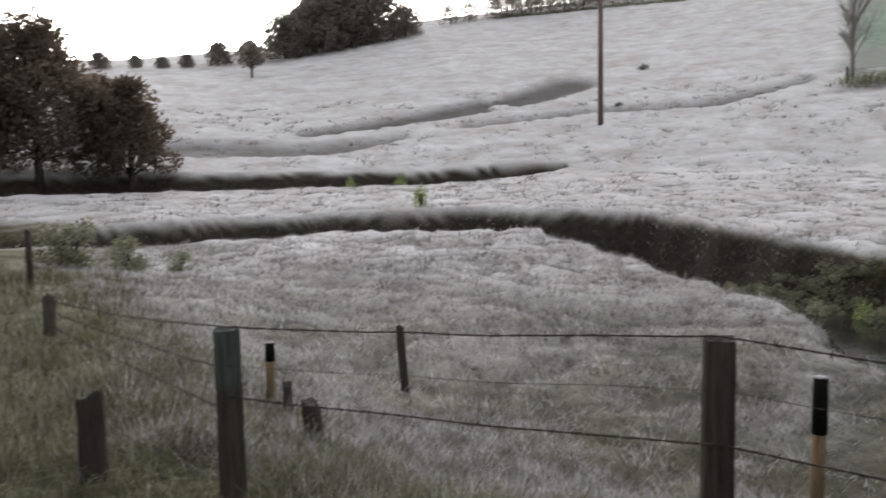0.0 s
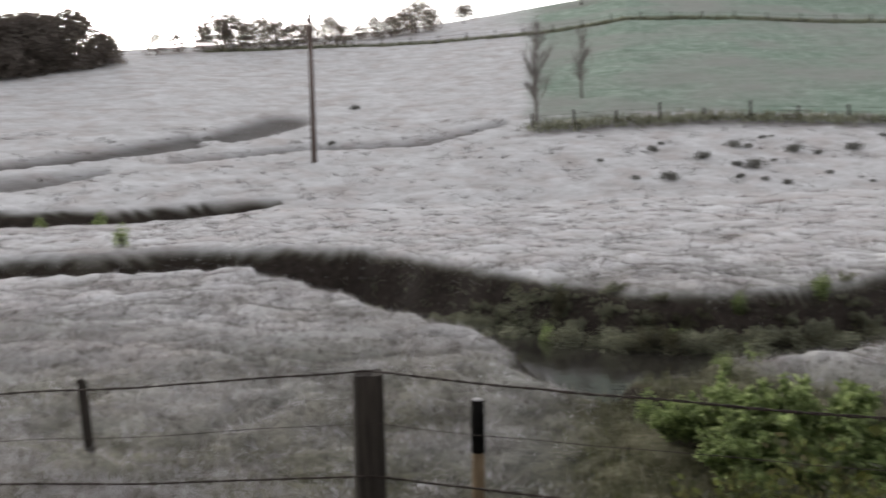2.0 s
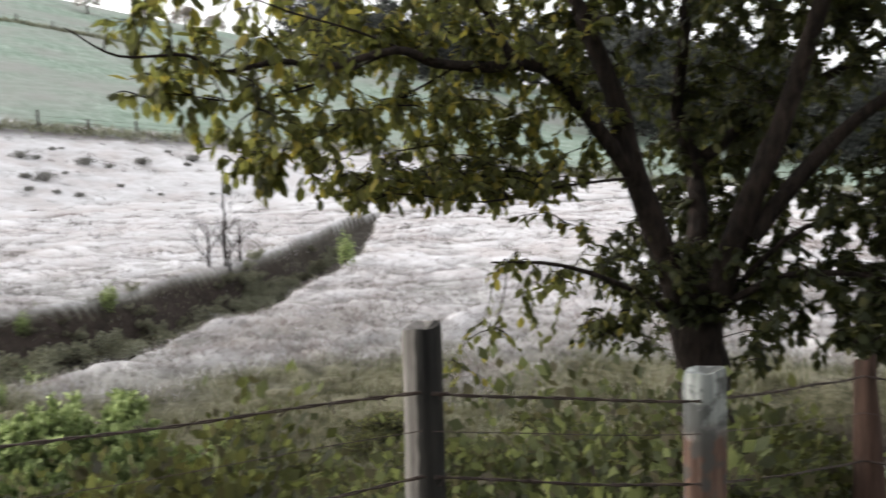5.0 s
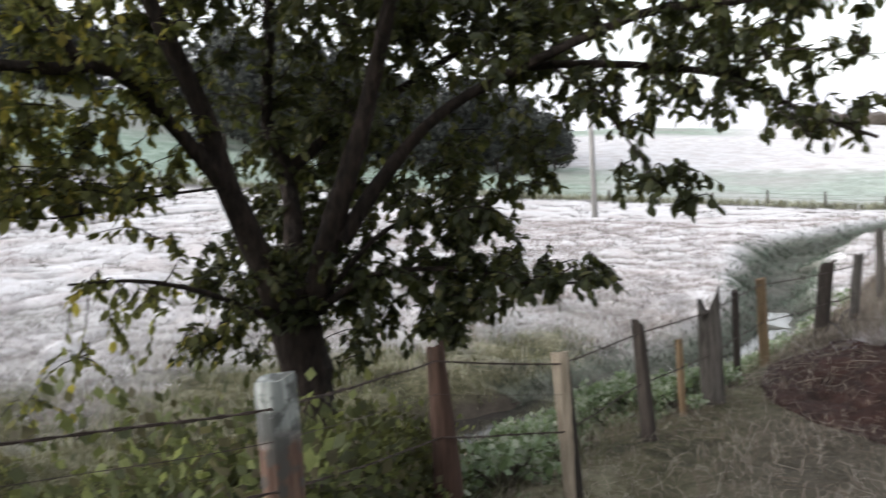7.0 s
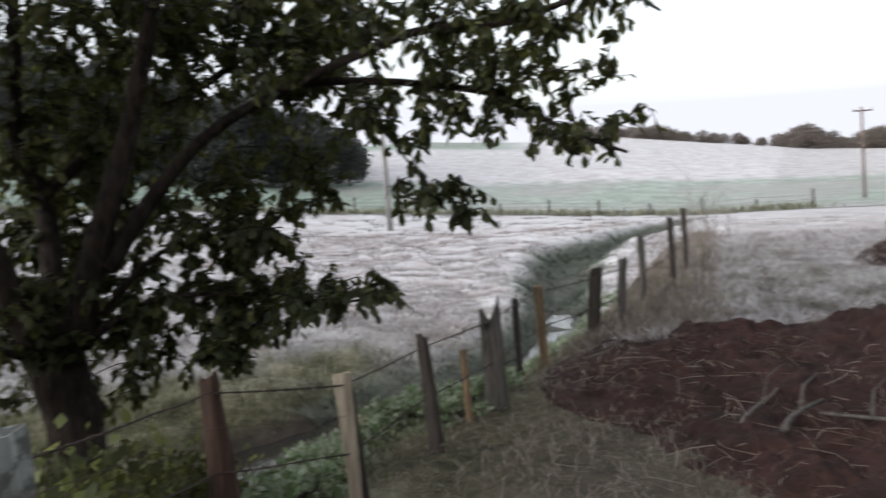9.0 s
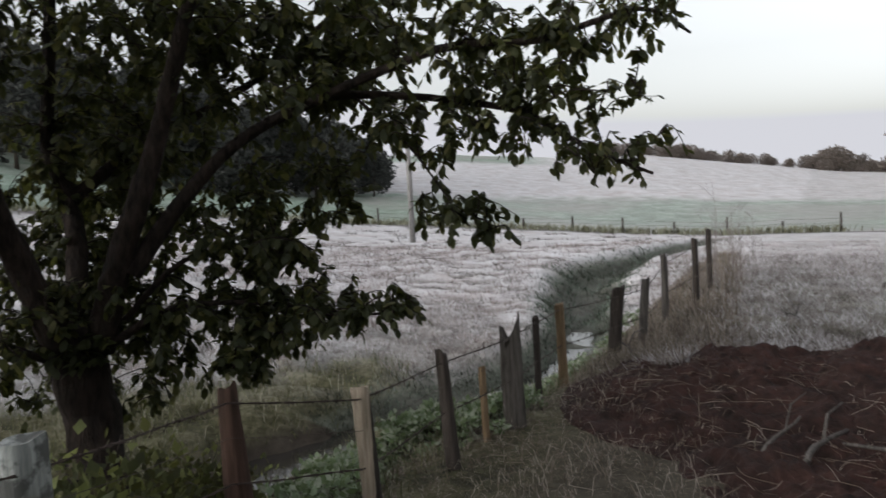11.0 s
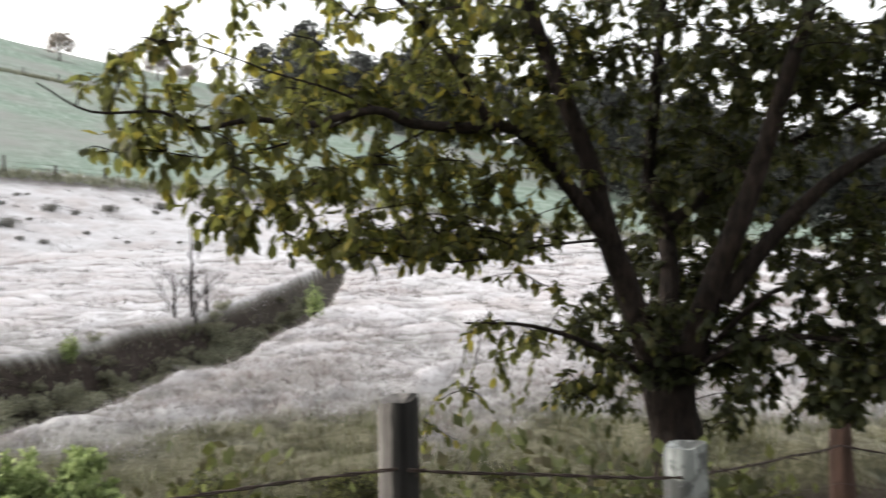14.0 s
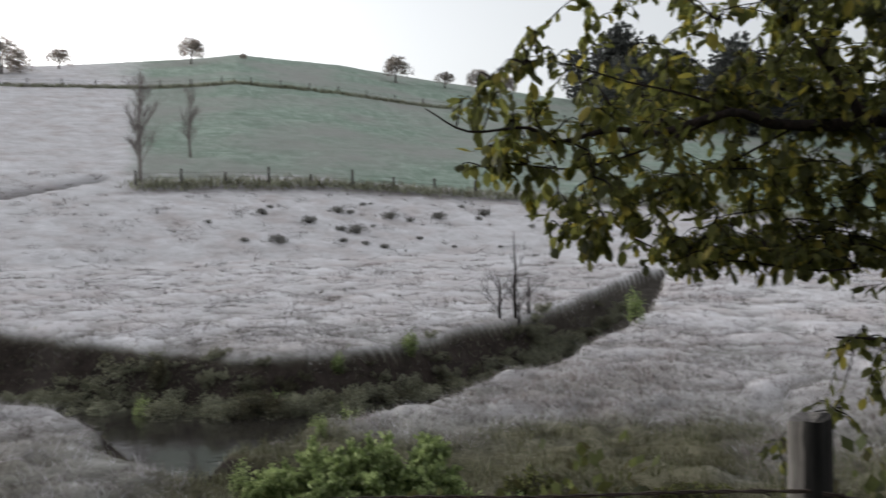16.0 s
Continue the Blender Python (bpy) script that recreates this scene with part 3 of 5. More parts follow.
# x, y, height of the top, width, material, top, lean, label
POSTS = [
    (-1.13, 4.07, .80, .125, GREEN_WOOD, "flat", (.0, .0), "faded green wooden post"),
    (1.14, 3.27, .875, .142, DARK_WOOD, "flat", (.0, .0), "thick dark weathered post"),
    (2.61, .59, 1.26, .105, SHADED_WOOD, "flat", (.0, .0), "grey split post with its shaded side painted dark"),
    (3.04, -.06, 1.09, .118, MINT_WOOD, "flat", (.0, .0), "pale lichen covered post"),
    (4.43, -.60, .86, .15, RED_WOOD, "worn", (.0, .03), "reddish brown post"),
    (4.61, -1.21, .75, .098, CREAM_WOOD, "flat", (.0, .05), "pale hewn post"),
    (5.44, -1.86, .71, .085, DARK_WOOD, "worn", (.0, .06), ""),
    (6.08, -2.52, .70, .165, GREY_WOOD, "fork", (.0, .02), "broad grey post with a forked top"),
    (6.9, -3.05, .62, .06, DARK_WOOD, "flat", (.0, .0), ""),
    (7.2, -3.42, .66, .075, OCHRE_WOOD, "flat", (.0, .02), ""),
    (7.75, -4.2, .68, .105, DARK_WOOD, "worn", (.0, -.12), ""),
    (8.15, -4.75, .68, .085, GREY_WOOD, "worn", (.0, -.1), ""),
    (9.3, -5.75, .8, .08, GREY_WOOD, "worn", (.0, .0), ""),
    (10.3, -6.85, .9, .09, DARK_WOOD, "flat", (.0, .0), ""),
    (11.2, -7.7, .95, .085, DARK_WOOD, "flat", (.0, .0), ""),
    (-4.5, 9.0, .25, .12, GREY_WOOD, "worn", (.0, .0), ""),
    (-6.6, 12.7, .75, .1, DARK_WOOD, "worn", (.0, .0), ""),
    (5.85, -2.22, .5, .045, OCHRE_WOOD, "flat", (.0, .02), "thin ochre stake"),
]
tops = {}
for k, (x, y, top, wide, material, how, lean, label) in enumerate(POSTS):
    z = ground_z(x, y)
    ob = part("post", post_mesh(top - z, wide, material, k, how, lean, square=.9 if k in (1, 2, 5, 7) else 0, taper={4: .5, 6: .3, 10: -.1}.get(k, .08)), material, fence, label)
    ob.location = (x, y, z)
    tops[k] = Vector((x + lean[0] * (top - z), y + lean[1] * (top - z), top))


def wire(points, sag, barbs=True, radius=.0024, twist=.003):
    """Two twisted strands between posts, with four-point barbs."""
    g = Geo()
    for a, b in zip(points[:-1], points[1:]):
        a, b = Vector(a), Vector(b)
        long = (b - a).length
        steps = max(4, int(long / .035))
        for ph in ((0, math.pi) if barbs else (0,)):
            pts = []
            for i in range(steps + 1):
                u = i / steps
                p = a.lerp(b, u)
                p.z -= sag * 4 * u * (1 - u) * long
                p.z += .008 * noise.noise(p * 2.5)
                w = ph + u * long * 38
                p += Vector((0, math.cos(w), math.sin(w))) * (twist if barbs else 0)
                pts.append(p)
            g.tube(pts, [radius] * len(pts), 4, cap=False)
        if barbs:
            for i in range(int(long / .115)):
                u = (i + .5) * .115 / long
                p = a.lerp(b, u)
                p.z -= sag * 4 * u * (1 - u) * long
                for s in range(2):
                    d = noise.random_unit_vector() * .024
                    g.tube([p - d, p + d], [.0022, .0014], 3, cap=False)
    return g


def strand(ids, drops, sag, barbs=True, radius=.0024):
    pts = []
    for k, dz in zip(ids, drops):
        w = POSTS[k][3] / 2
        n = Vector((-POSTS[k][0], -POSTS[k][1], 0)).normalized() * (w + .004)
        pts.append(tops[k] + n * (.2 if dz <= .01 else 1) + Vector((0, 0, .012 - dz if dz <= .01 else -dz)))
    part("wire", wire(pts, sag, barbs, radius), WIRE, fence)


strand([16, 15, 0], [.3, .16, .2], .003)
strand([15, 0], [.32, .42], .003)
RUN = [16, 15, 0, 1, 2, 3, 4, 5, 6, 7, 8, 9, 10, 11, 12, 13, 14]
strand(RUN, [.05, .03, 0, 0, .16, .07, .05, .05, .06, .06, .04, .05, .08, .08, .1, .1, .1], .006)
strand(RUN[2:], [.18, .2, .26, .16, .2, .2, .2, .2, .2, .2, .2, .2, .25, .3, .3], .004, False, .0012)
strand(RUN[2:], [.34, .43, .38, .3, .4, .38, .36, .36, .36, .36, .36, .36, .45, .5, .5], .006)


# ---- the large branching tree beyond the fence ----
def bend(pts, n=4):
    """Smooth run of points through the given ones."""
    p = [Vector(q) for q in pts]
    p = [p[0] * 2 - p[1]] + p + [p[-1] * 2 - p[-2]]
    out = []
    for i in range(1, len(p) - 2):
        for k in range(n):
            u = k / n
            a, b, c, d = p[i - 1:i + 3]
            out.append(.5 * (2 * b + (c - a) * u + (2 * a - 5 * b + 4 * c - d) * u * u + (3 * b - a - 3 * c + d) * u ** 3))
    return out + [p[-2]]


LEAF_SHAPE = ((0, 0, 0), (.28, .25, -.03), (.68, .27, -.08), (1, 0, -.2), (.68, -.27, -.08), (.28, -.25, -.03), (.5, 0, .04))
LEAF_FACES = ((0, 1, 6), (1, 2, 6), (2, 3, 6), (3, 4, 6), (4, 5, 6), (5, 0, 6))


def leaf_at(g, p, way, size, r):
    if isinstance(g, list) and len(g) >= 300:
        g = turning
    way = way.normalized()
    side = way.cross(Vector((r.uniform(-.5, .5), r.uniform(-.5, .5), 1))).normalized()
    nor = side.cross(way)
    if isinstance(g, list):
        g.append(Matrix.Translation(p) @ Matrix((way, side, nor)).transposed().to_4x4() @ Matrix.Scale(size, 4))
        return
    g.add([tuple(p + (way * a + side * b + nor * c) * size) for a, b, c in LEAF_SHAPE], LEAF_FACES)


tree = thing("tree", "spreading tree with several dark stems and drooping dull green leaves", "tree")
nodes = []


def limb(r0, r1, *pts, taper=.8):
    run = bend(pts)
    n = len(run)
    radii = [r0 + (r1 - r0) * (i / (n - 1)) ** taper for i in range(n)]
    g = Geo()
    g.tube(run, radii, 18 if r0 > .15 else 12 if r0 > .04 else 6, .3 if r0 > .15 else .22)
    part("trunk" if r0 > .15 else "limb", g, BARK, tree)
    nodes.extend((p, q) for p, q in zip(run[3:], radii[3:]))


limb(.21, .16, (6.1, .12, -1.2), (6.17, .17, -.48), (6.31, .22, .09), (6.33, .28, .64), (6.31, .32, .95))
limb(.11, .03, (6.27, .32, .7), (6.17, .48, 1.2), (6.05, .63, 1.71), (6.0, .75, 2.21), (5.86, .94, 2.76), (5.76, 1.1, 3.33), (5.62, 1.17, 3.88))
limb(.07, .003, (6.05, .63, 1.68), (5.89, .84, 1.99), (5.58, 1.09, 2.34), (5.28, 1.34, 2.33), (4.97, 1.54, 2.33), (4.74, 1.68, 2.38), (4.45, 1.95, 2.27), (4.2, 2.05, 2.28), (3.95, 2.25, 2.21), (3.77, 2.28, 2.27), (3.5, 2.43, 2.24), (3.27, 2.49, 2.33), taper=.45)
limb(.009, .002, (4.74, 1.68, 2.38), (4.5, 2.05, 2.2), (4.2, 2.3, 2.1), (3.9, 2.48, 2.12), (3.72, 2.6, 2.1))
limb(.009, .002, (4.97, 1.54, 2.33), (4.7, 1.9, 2.5), (4.4, 2.1, 2.56), (4.1, 2.35, 2.66), (3.8, 2.5, 2.6))
limb(.008, .002, (5.1, 1.45, 2.33), (4.85, 1.85, 2.08), (4.6, 2.15, 1.92), (4.4, 2.3, 1.78))
limb(.035, .01, (5.41, 1.2, 2.33), (5.18, 1.45, 2.84), (4.73, 1.85, 3.27), (4.29, 2.32, 3.57))
limb(.085, .025, (6.36, .31, .8), (6.61, .29, 1.32), (6.81, .34, 1.78), (6.88, .45, 2.12), (6.91, .4, 2.72), (6.87, .34, 3.34), (6.72, .26, 4.1))
limb(.05, .02, (6.81, .32, 1.75), (7.03, -.06, 2.07), (7.21, -.6, 2.38), (7.32, -1.15, 2.73), (7.34, -1.71, 3.21))
limb(.1, .025, (6.3, .16, .8), (6.13, -.01, 1.34), (6.05, -.16, 1.71), (6.03, -.3, 2.1), (5.86, -.46, 2.61), (5.61, -.64, 3.14), (5.33, -.83, 3.57))
limb(.06, .008, (6.13, -.08, 1.26), (6.15, -.32, 1.59), (6.14, -.67, 1.97), (6.08, -1.07, 2.21), (5.9, -1.47, 2.3), (5.42, -2.31, 2.14), (4.97, -2.62, 1.85), (4.64, -2.81, 1.69))
limb(.035, .008, (6.08, -1.07, 2.21), (5.4, -1.88, 2.48), (4.93, -2.31, 2.44), (4.58, -2.73, 2.53), (4.39, -2.9, 2.37))
limb(.03, .006, (6.27, .13, .8), (6.12, -.3, 1.03), (6.0, -.85, 1.03), (5.83, -1.28, .93), (5.61, -1.78, .95))
limb(.025, .006, (6.28, .09, .87), (6.25, -.39, 1.32), (6.22, -.92, 1.35), (6.06, -1.26, 1.16))
limb(.025, .006, (6.22, .4, .74), (5.8, .68, .99), (5.43, .99, 1.15), (5.11, 1.29, 1.19))
limb(.011, .002, (6.05, .63, 1.66), (5.51, .95, 1.62), (5.09, 1.31, 1.54), (4.75, 1.7, 1.6), (4.5, 1.86, 1.52))
limb(.012, .003, (5.9, -1.47, 2.3), (5.65, -1.75, 1.95), (5.45, -1.9, 1.65), (5.3, -2.0, 1.45))

twigs, crown, turning = Geo(), Geo(), Geo()
single = []
crown_now = [single]
leaf_dice = random.Random(11)


def spray(x, y, z, wide, high, count, leaves=13, size=.076):
    """Twigs that leave the nearest limb for places inside a flat round cloud, with leaves hanging from them."""
    r = leaf_dice
    grown = []
    for _ in range(round(count * .76)):
        while True:
            q = Vector((r.uniform(-1, 1), r.uniform(-1, 1), r.uniform(-1, 1)))
            if q.length < 1:
                break
        tip = Vector((x + q.x * wide, y + q.y * wide, z + q.z * high))
        start = min((n[0] for n in nodes[::2] + grown), key=lambda n: (n - tip).length + (.3 if (n - tip).length < .12 else 0))
        mid = start.lerp(tip, .5) + Vector((r.uniform(-.06, .06), r.uniform(-.06, .06), r.uniform(.02, .12)))
        run = bend((start, mid, tip), 3)
        twigs.tube(run, [.006 - .004 * i / (len(run) - 1) for i in range(len(run))], 3, cap=False)
        grown.append((mid.lerp(tip, .5), .004))
        span = (tip - start).length
        for k in range(leaves):
            u = 1 - (k / leaves) * min(1, .45 / max(span, .2))
            p = start.lerp(mid, u * 2) if u < .5 else mid.lerp(tip, u * 2 - 1)
            way = (tip - start).normalized() * .5 + Vector((r.uniform(-1, 1), r.uniform(-1, 1), r.uniform(-1.3, .1)))
            leaf_at(crown_now[0], p, way, size * r.uniform(.6, 1.25), r)


# over the fence
spray(3.8, 2.3, 2.32, .55, .16, 24, 5, .085)
spray(4.22, 2.07, 2.06, .62, .34, 48, 9, .085)
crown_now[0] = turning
spray(3.85, 2.5, 2.1, .28, .1, 14, 5, .085)
spray(3.95, 2.42, 2.62, .3, .1, 14, 5, .085)
spray(4.81, 2.30, 2.44, 0.50, 0.25, 28, 9, .085)
spray(4.92, 2.08, 2.14, 0.45, 0.30, 28, 9, .085)
spray(4.66, 2.35, 2.00, 0.40, 0.28, 22, 9, .085)
spray(4.50, 2.42, 1.70, 0.25, 0.14, 22, 9, .085)
spray(4.98, 2.20, 1.81, 0.40, 0.25, 20, 9, .085)
spray(4.19, 2.52, 2.24, 0.35, 0.22, 14, 9, .085)
spray(4.01, 2.60, 2.41, 0.30, 0.15, 16, 9, .085)
spray(5.24, 2.13, 2.57, 0.50, 0.30, 30, 9, .085)
spray(5.16, 2.02, 1.65, 0.30, 0.12, 24, 9)
spray(5.52, 1.66, 1.69, 0.32, 0.14, 30, 9)
spray(5.91, 1.43, 1.60, 0.30, 0.14, 26, 9)
spray(5.78, 1.51, 2.00, 0.40, 0.25, 40, 9)
spray(4.99, 1.75, 2.0, .55, .36, 36)
spray(5.37, 1.42, 2.55, .85, .32, 72)
spray(4.84, 1.88, 2.94, 1.2, .42, 80)
spray(4.75, 1.75, 1.62, .5, .14, 44, 8)
spray(5.34, 1.18, 1.62, .44, .17, 36, 7)
spray(5.88, 1.04, 2.05, .56, .41, 36)
spray(5.61, 1.69, 1.93, .66, .33, 22)
spray(5.05, 1.5, 1.6, .4, .14, 30, 9)
spray(5.9, 1.3, 1.75, .4, .28, 30)
spray(5.5, 1.05, 1.42, .4, .17, 8)
spray(5.37, 1.11, .97, .44, .3, 15, 8)
spray(5.79, .9, .65, .4, .29, 14, 8)
spray(6.0, 1.25, .8, .4, .35, 8)
spray(5.5, 1.5, .45, .5, .25, 10, 8)
spray(5.65, 1.65, 2.6, .5, .3, 36)
spray(5.7, 1.3, 2.15, .45, .3, 30)
spray(5.25, 1.9, 2.05, .45, .28, 24)
spray(5.6, 1.5, 1.75, .35, .2, 12, 9)
spray(5.3, 2.05, 2.5, .5, .25, 40)
spray(6.2, 1.35, 2.95, .7, .35, 72)
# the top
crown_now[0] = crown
spray(7.3, .4, 2.25, .7, .35, 65)
spray(7.35, -.3, 2.1, .6, .3, 90)
spray(7.8, .65, 1.75, .6, .35, 50)
spray(7.65, .65, .3, .5, .4, 30)
spray(7.0, -.05, 2.7, .8, .4, 90)
spray(6.61, .3, 2.74, 1.2, .46, 120)
spray(6.89, -.36, 3.06, 1.3, .48, 200)
spray(6.26, -1.11, 2.89, 1.2, .47, 105)
spray(5.9, .9, 3.3, 1.2, .4, 190)
spray(6.3, -.3, 3.7, 1.5, .5, 286)
spray(6.75, -1.0, 2.75, .6, .3, 60)
spray(7.05, -.65, 2.92, .6, .3, 70)
spray(7.0, -1.2, 2.77, .6, .3, 75)
spray(6.96, -1.58, 2.6, .5, .3, 60)
spray(6.9, -1.86, 2.85, .5, .3, 60)
spray(7.4, -.1, 1.6, .5, .4, 85)
spray(7.5, .2, 1.1, .4, .4, 60)
# the far side, over the brook
spray(5.75, -1.89, 2.53, 1.0, .4, 65)
spray(5.55, -2.07, 1.97, .6, .28, 62)
spray(6.34, -1.41, 2.17, .7, .32, 80)
spray(5.28, -2.35, 2.42, .65, .38, 45)
spray(5.46, -1.81, 2.3, 1.0, .37, 70)
spray(4.9, -2.45, 2.2, .55, .33, 52)
spray(4.8, -2.7, 1.78, .38, .14, 38, 7)
spray(5.35, -1.98, 1.49, .34, .18, 34)
spray(5.37, -1.67, 2.9, 1.3, .34, 50)
spray(4.62, -2.66, 2.5, .35, .19, 38, 7)
# low sprays round the trunk
spray(6.19, -.52, .79, .55, .34, 119)
spray(5.97, -1.02, .92, .5, .22, 81)
spray(5.68, -1.49, .95, .36, .12, 38)
spray(6.22, -.92, 1.35, .5, .24, 71)
spray(6.51, -.13, .99, .45, .4, 95)
spray(6.15, .25, 1.0, .3, .33, 55)
spray(6.84, -.73, 1.53, .5, .22, 48)
spray(6.1, .6, 1.1, .35, .4, 26)
spray(5.9, .8, .8, .35, .35, 20)
spray(7.2, .6, .95, .6, .5, 95)
spray(7.15, .3, 1.5, .6, .4, 115)
spray(6.9, .1, 1.95, .6, .3, 110)
spray(6.95, .15, .55, .5, .45, 100)
spray(6.4, -.9, 1.0, .5, .5, 90)
spray(6.6, -1.2, 1.7, .6, .3, 90)
spray(6.6, -.4, 2.3, .7, .35, 60)
spray(6.5, .9, 2.5, .7, .4, 66)
leaf_mesh = bpy.data.meshes.new("leaf")
leaf_mesh.from_pydata(LEAF_SHAPE, [], LEAF_FACES)
leaf_mesh.materials.append(LOOSE_LEAF)
leaf_mesh.shade_smooth()
for at in single:
    part("leaf", leaf_mesh, LOOSE_LEAF, tree).matrix_basis = at
tagged(part("twig", twigs, BARK, tree), kind="stuff")
tagged(part("foliage", turning, LIT_TURNING_LEAF, tree, "olive and yellow autumn leaves, lightened as lit from behind"), kind="stuff")
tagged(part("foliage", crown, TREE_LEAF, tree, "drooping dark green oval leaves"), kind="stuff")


# ---- shrubs, weeds and far trees ----
def quad_leaf(g, p, way, size, r):
    way = way.normalized()
    side = way.cross(Vector((r.uniform(-1, 1), r.uniform(-1, 1), r.uniform(-1, 1)))).normalized() * size * .36
    tip, mid = p + way * size, p + way * size * .5
    g.add([tuple(p), tuple(mid + side), tuple(tip), tuple(mid - side)], [(0, 1, 2), (0, 2, 3)])


def clump(g, centre, radius, count, size, r, flat=1.0, droop=0.0):
    """Leaves on the shell and inside of an uneven round clump."""
    c = Vector(centre)
    for _ in range(count):
        d = Vector((r.gauss(0, 1), r.gauss(0, 1), r.gauss(0, 1))).normalized()
        q = r.uniform(.45, 1.05) * (1 + .35 * noise.noise(d * 2.1 + c))
        p = c + Vector((d.x, d.y, d.z * flat)) * radius * q
        quad_leaf(g, p, d + Vector((r.uniform(-.8, .8), r.uniform(-.8, .8), r.uniform(-.6, .8) - droop)), size * r.uniform(.6, 1.3), r)


def make_shrub(name, label, leaf, seed, high=1.0, wide=1.2, count=900, size=.07, upright=.3, low=.45):
    """A shrub one metre high: stems from the base, leafy clumps at their ends."""
    r = random.Random(seed)
    ob = thing(name, label, "shrub")
    stems, leaves = Geo(), Geo()
    n = 18
    for k in range(n):
        a = 2 * math.pi * k / n + r.uniform(-.3, .3)
        out = wide / 2 * r.uniform(.15, .8)
        top = Vector((math.cos(a) * out, math.sin(a) * out, high * r.uniform(low, .92) * (1 - .25 * out / wide)))
        stems.tube(bend(((0, 0, -.05), top * .5 + Vector((0, 0, .12)), top), 2), [.02 - .003 * i for i in range(5)], 3, cap=False)
        clump(leaves, top, high * r.uniform(.17, .3), count // n, size, r, 1.1 + upright)
    tagged(part("stem", stems, FAR_BARK, ob), kind="stuff")
    tagged(part("foliage", leaves, leaf, ob), kind="stuff")
    return ob


def make_feathery(name, label, leaf, seed, high=1.0, wide=1.2, stems=46, size=.062):
    """A loose bush of arching stems, each a plume of fine narrow leaves."""
    r = random.Random(seed)
    ob = thing(name, label, "shrub")
    wood, leaves = Geo(), Geo()
    for k in range(stems):
        a, out = r.uniform(0, 2 * math.pi), wide / 2 * r.random() ** .6
        foot = Vector((math.cos(a) * out * .35, math.sin(a) * out * .35, -.05))
        top = Vector((math.cos(a) * out, math.sin(a) * out, high * r.uniform(.45, 1.0) * (1 - .35 * (2 * out / wide) ** 2)))
        run = bend((foot, foot.lerp(top, .55) + Vector((0, 0, .1 * high)), top), 5)
        wood.tube(run, [.009 - .0007 * i for i in range(len(run))], 3, cap=False)
        for p, q in zip(run[2:-1], run[3:]):
            for _ in range(19):
                at = p.lerp(q, r.random())
                way = (q - p).normalized() * .9 + Vector((r.gauss(0, 1), r.gauss(0, 1), r.gauss(0, .7)))
                quad_leaf(leaves, at + Vector((r.gauss(0, .022), r.gauss(0, .022), r.gauss(0, .022))), way, size * r.uniform(.6, 1.5), r)
    tagged(part("stem", wood, FAR_BARK, ob), kind="stuff")
    tagged(part("foliage", leaves, leaf, ob), kind="stuff")
    return ob


def make_tree(name, label, seed, high, wide, leaf, clumps=16, count=70, size=.34, trunk=.3, low=.25, tall=False):
    r = random.Random(seed)
    ob = thing(name, label, "tree")
    wood, leaves = Geo(), Geo()
    lean = Vector((r.uniform(-.06, .06), r.uniform(-.06, .06), 1))
    run = [lean * high * u + Vector((0, 0, -.4 if u == 0 else 0)) for u in (0, .15, .3, .5, .7, .85)]
    wood.tube(run, [trunk * q for q in (.6, .5, .42, .3, .18, .06)], 7, .2)
    clumps = int(clumps * 1.4)
    for k in range(clumps):
        a = k * 2.4 + r.uniform(-.4, .4)
        u = low + (1 - low) * ((k + .5) / clumps) ** .9
        reach = wide / 2 * (math.sin(math.pi * min(.97, (.28 + .72 * (u - low) / (1 - low)))) ** .7) * r.uniform(.5, 1.0)
        c = lean * high * u * .93 + Vector((math.cos(a) * reach, math.sin(a) * reach, r.uniform(-.03, .03) * high))
        start = lean * high * max(.15, u - .22)
        wood.tube(bend((start, start.lerp(c, .5) + Vector((0, 0, .04 * high)), c), 2), [trunk * (.2 - .036 * i) for i in range(5)], 3, cap=False)
        clump(leaves, c, wide * r.uniform(.12, .23), int(count * 1.5), size, r, .8)
    part("trunk", wood, FAR_BARK, ob)
    tagged(part("crown", leaves, leaf, ob), kind="stuff")
    return ob


def plant(proto, spots, label="", group="", dice=3):
    """Copies of a proto at spots (x, y, size), standing on the ground; the proto itself takes the first."""
    r = random.Random(dice)
    made = []
    for k, (x, y, s) in enumerate(spots):
        at = pose(x, y, ground_z(x, y) - .02, 0, 0, r.uniform(0, 360)) @ Matrix.Diagonal((s, s, s * r.uniform(.9, 1.1), 1))
        if k == 0:
            proto.matrix_basis = at
            ob = proto
        else:
            ob = copy_thing(proto, Matrix.Identity(4))
            ob.matrix_basis = at
        if group:
            ob["group"] = group
        made.append(ob)
    return made


# bright bush over the brook mouth and the soft green plants near it
plant(make_feathery("green_bush", "fresh green feathery bush beside the creek mouth", LIVE_LEAF, 5, 1.0, 1.5), [(7.0, 7.8, 1.1), (7.5, 7.2, 1.15), (8.0, 6.9, 1.0), (6.6, 8.4, .65), (7.4, 8.1, .9), (6.5, 7.2, .75), (8.5, 6.3, .8), (7.1, 6.6, .8), (7.9, 7.7, .9), (6.1, 6.6, .5), (6.9, 5.8, .6)], group="green bushes by the creek")
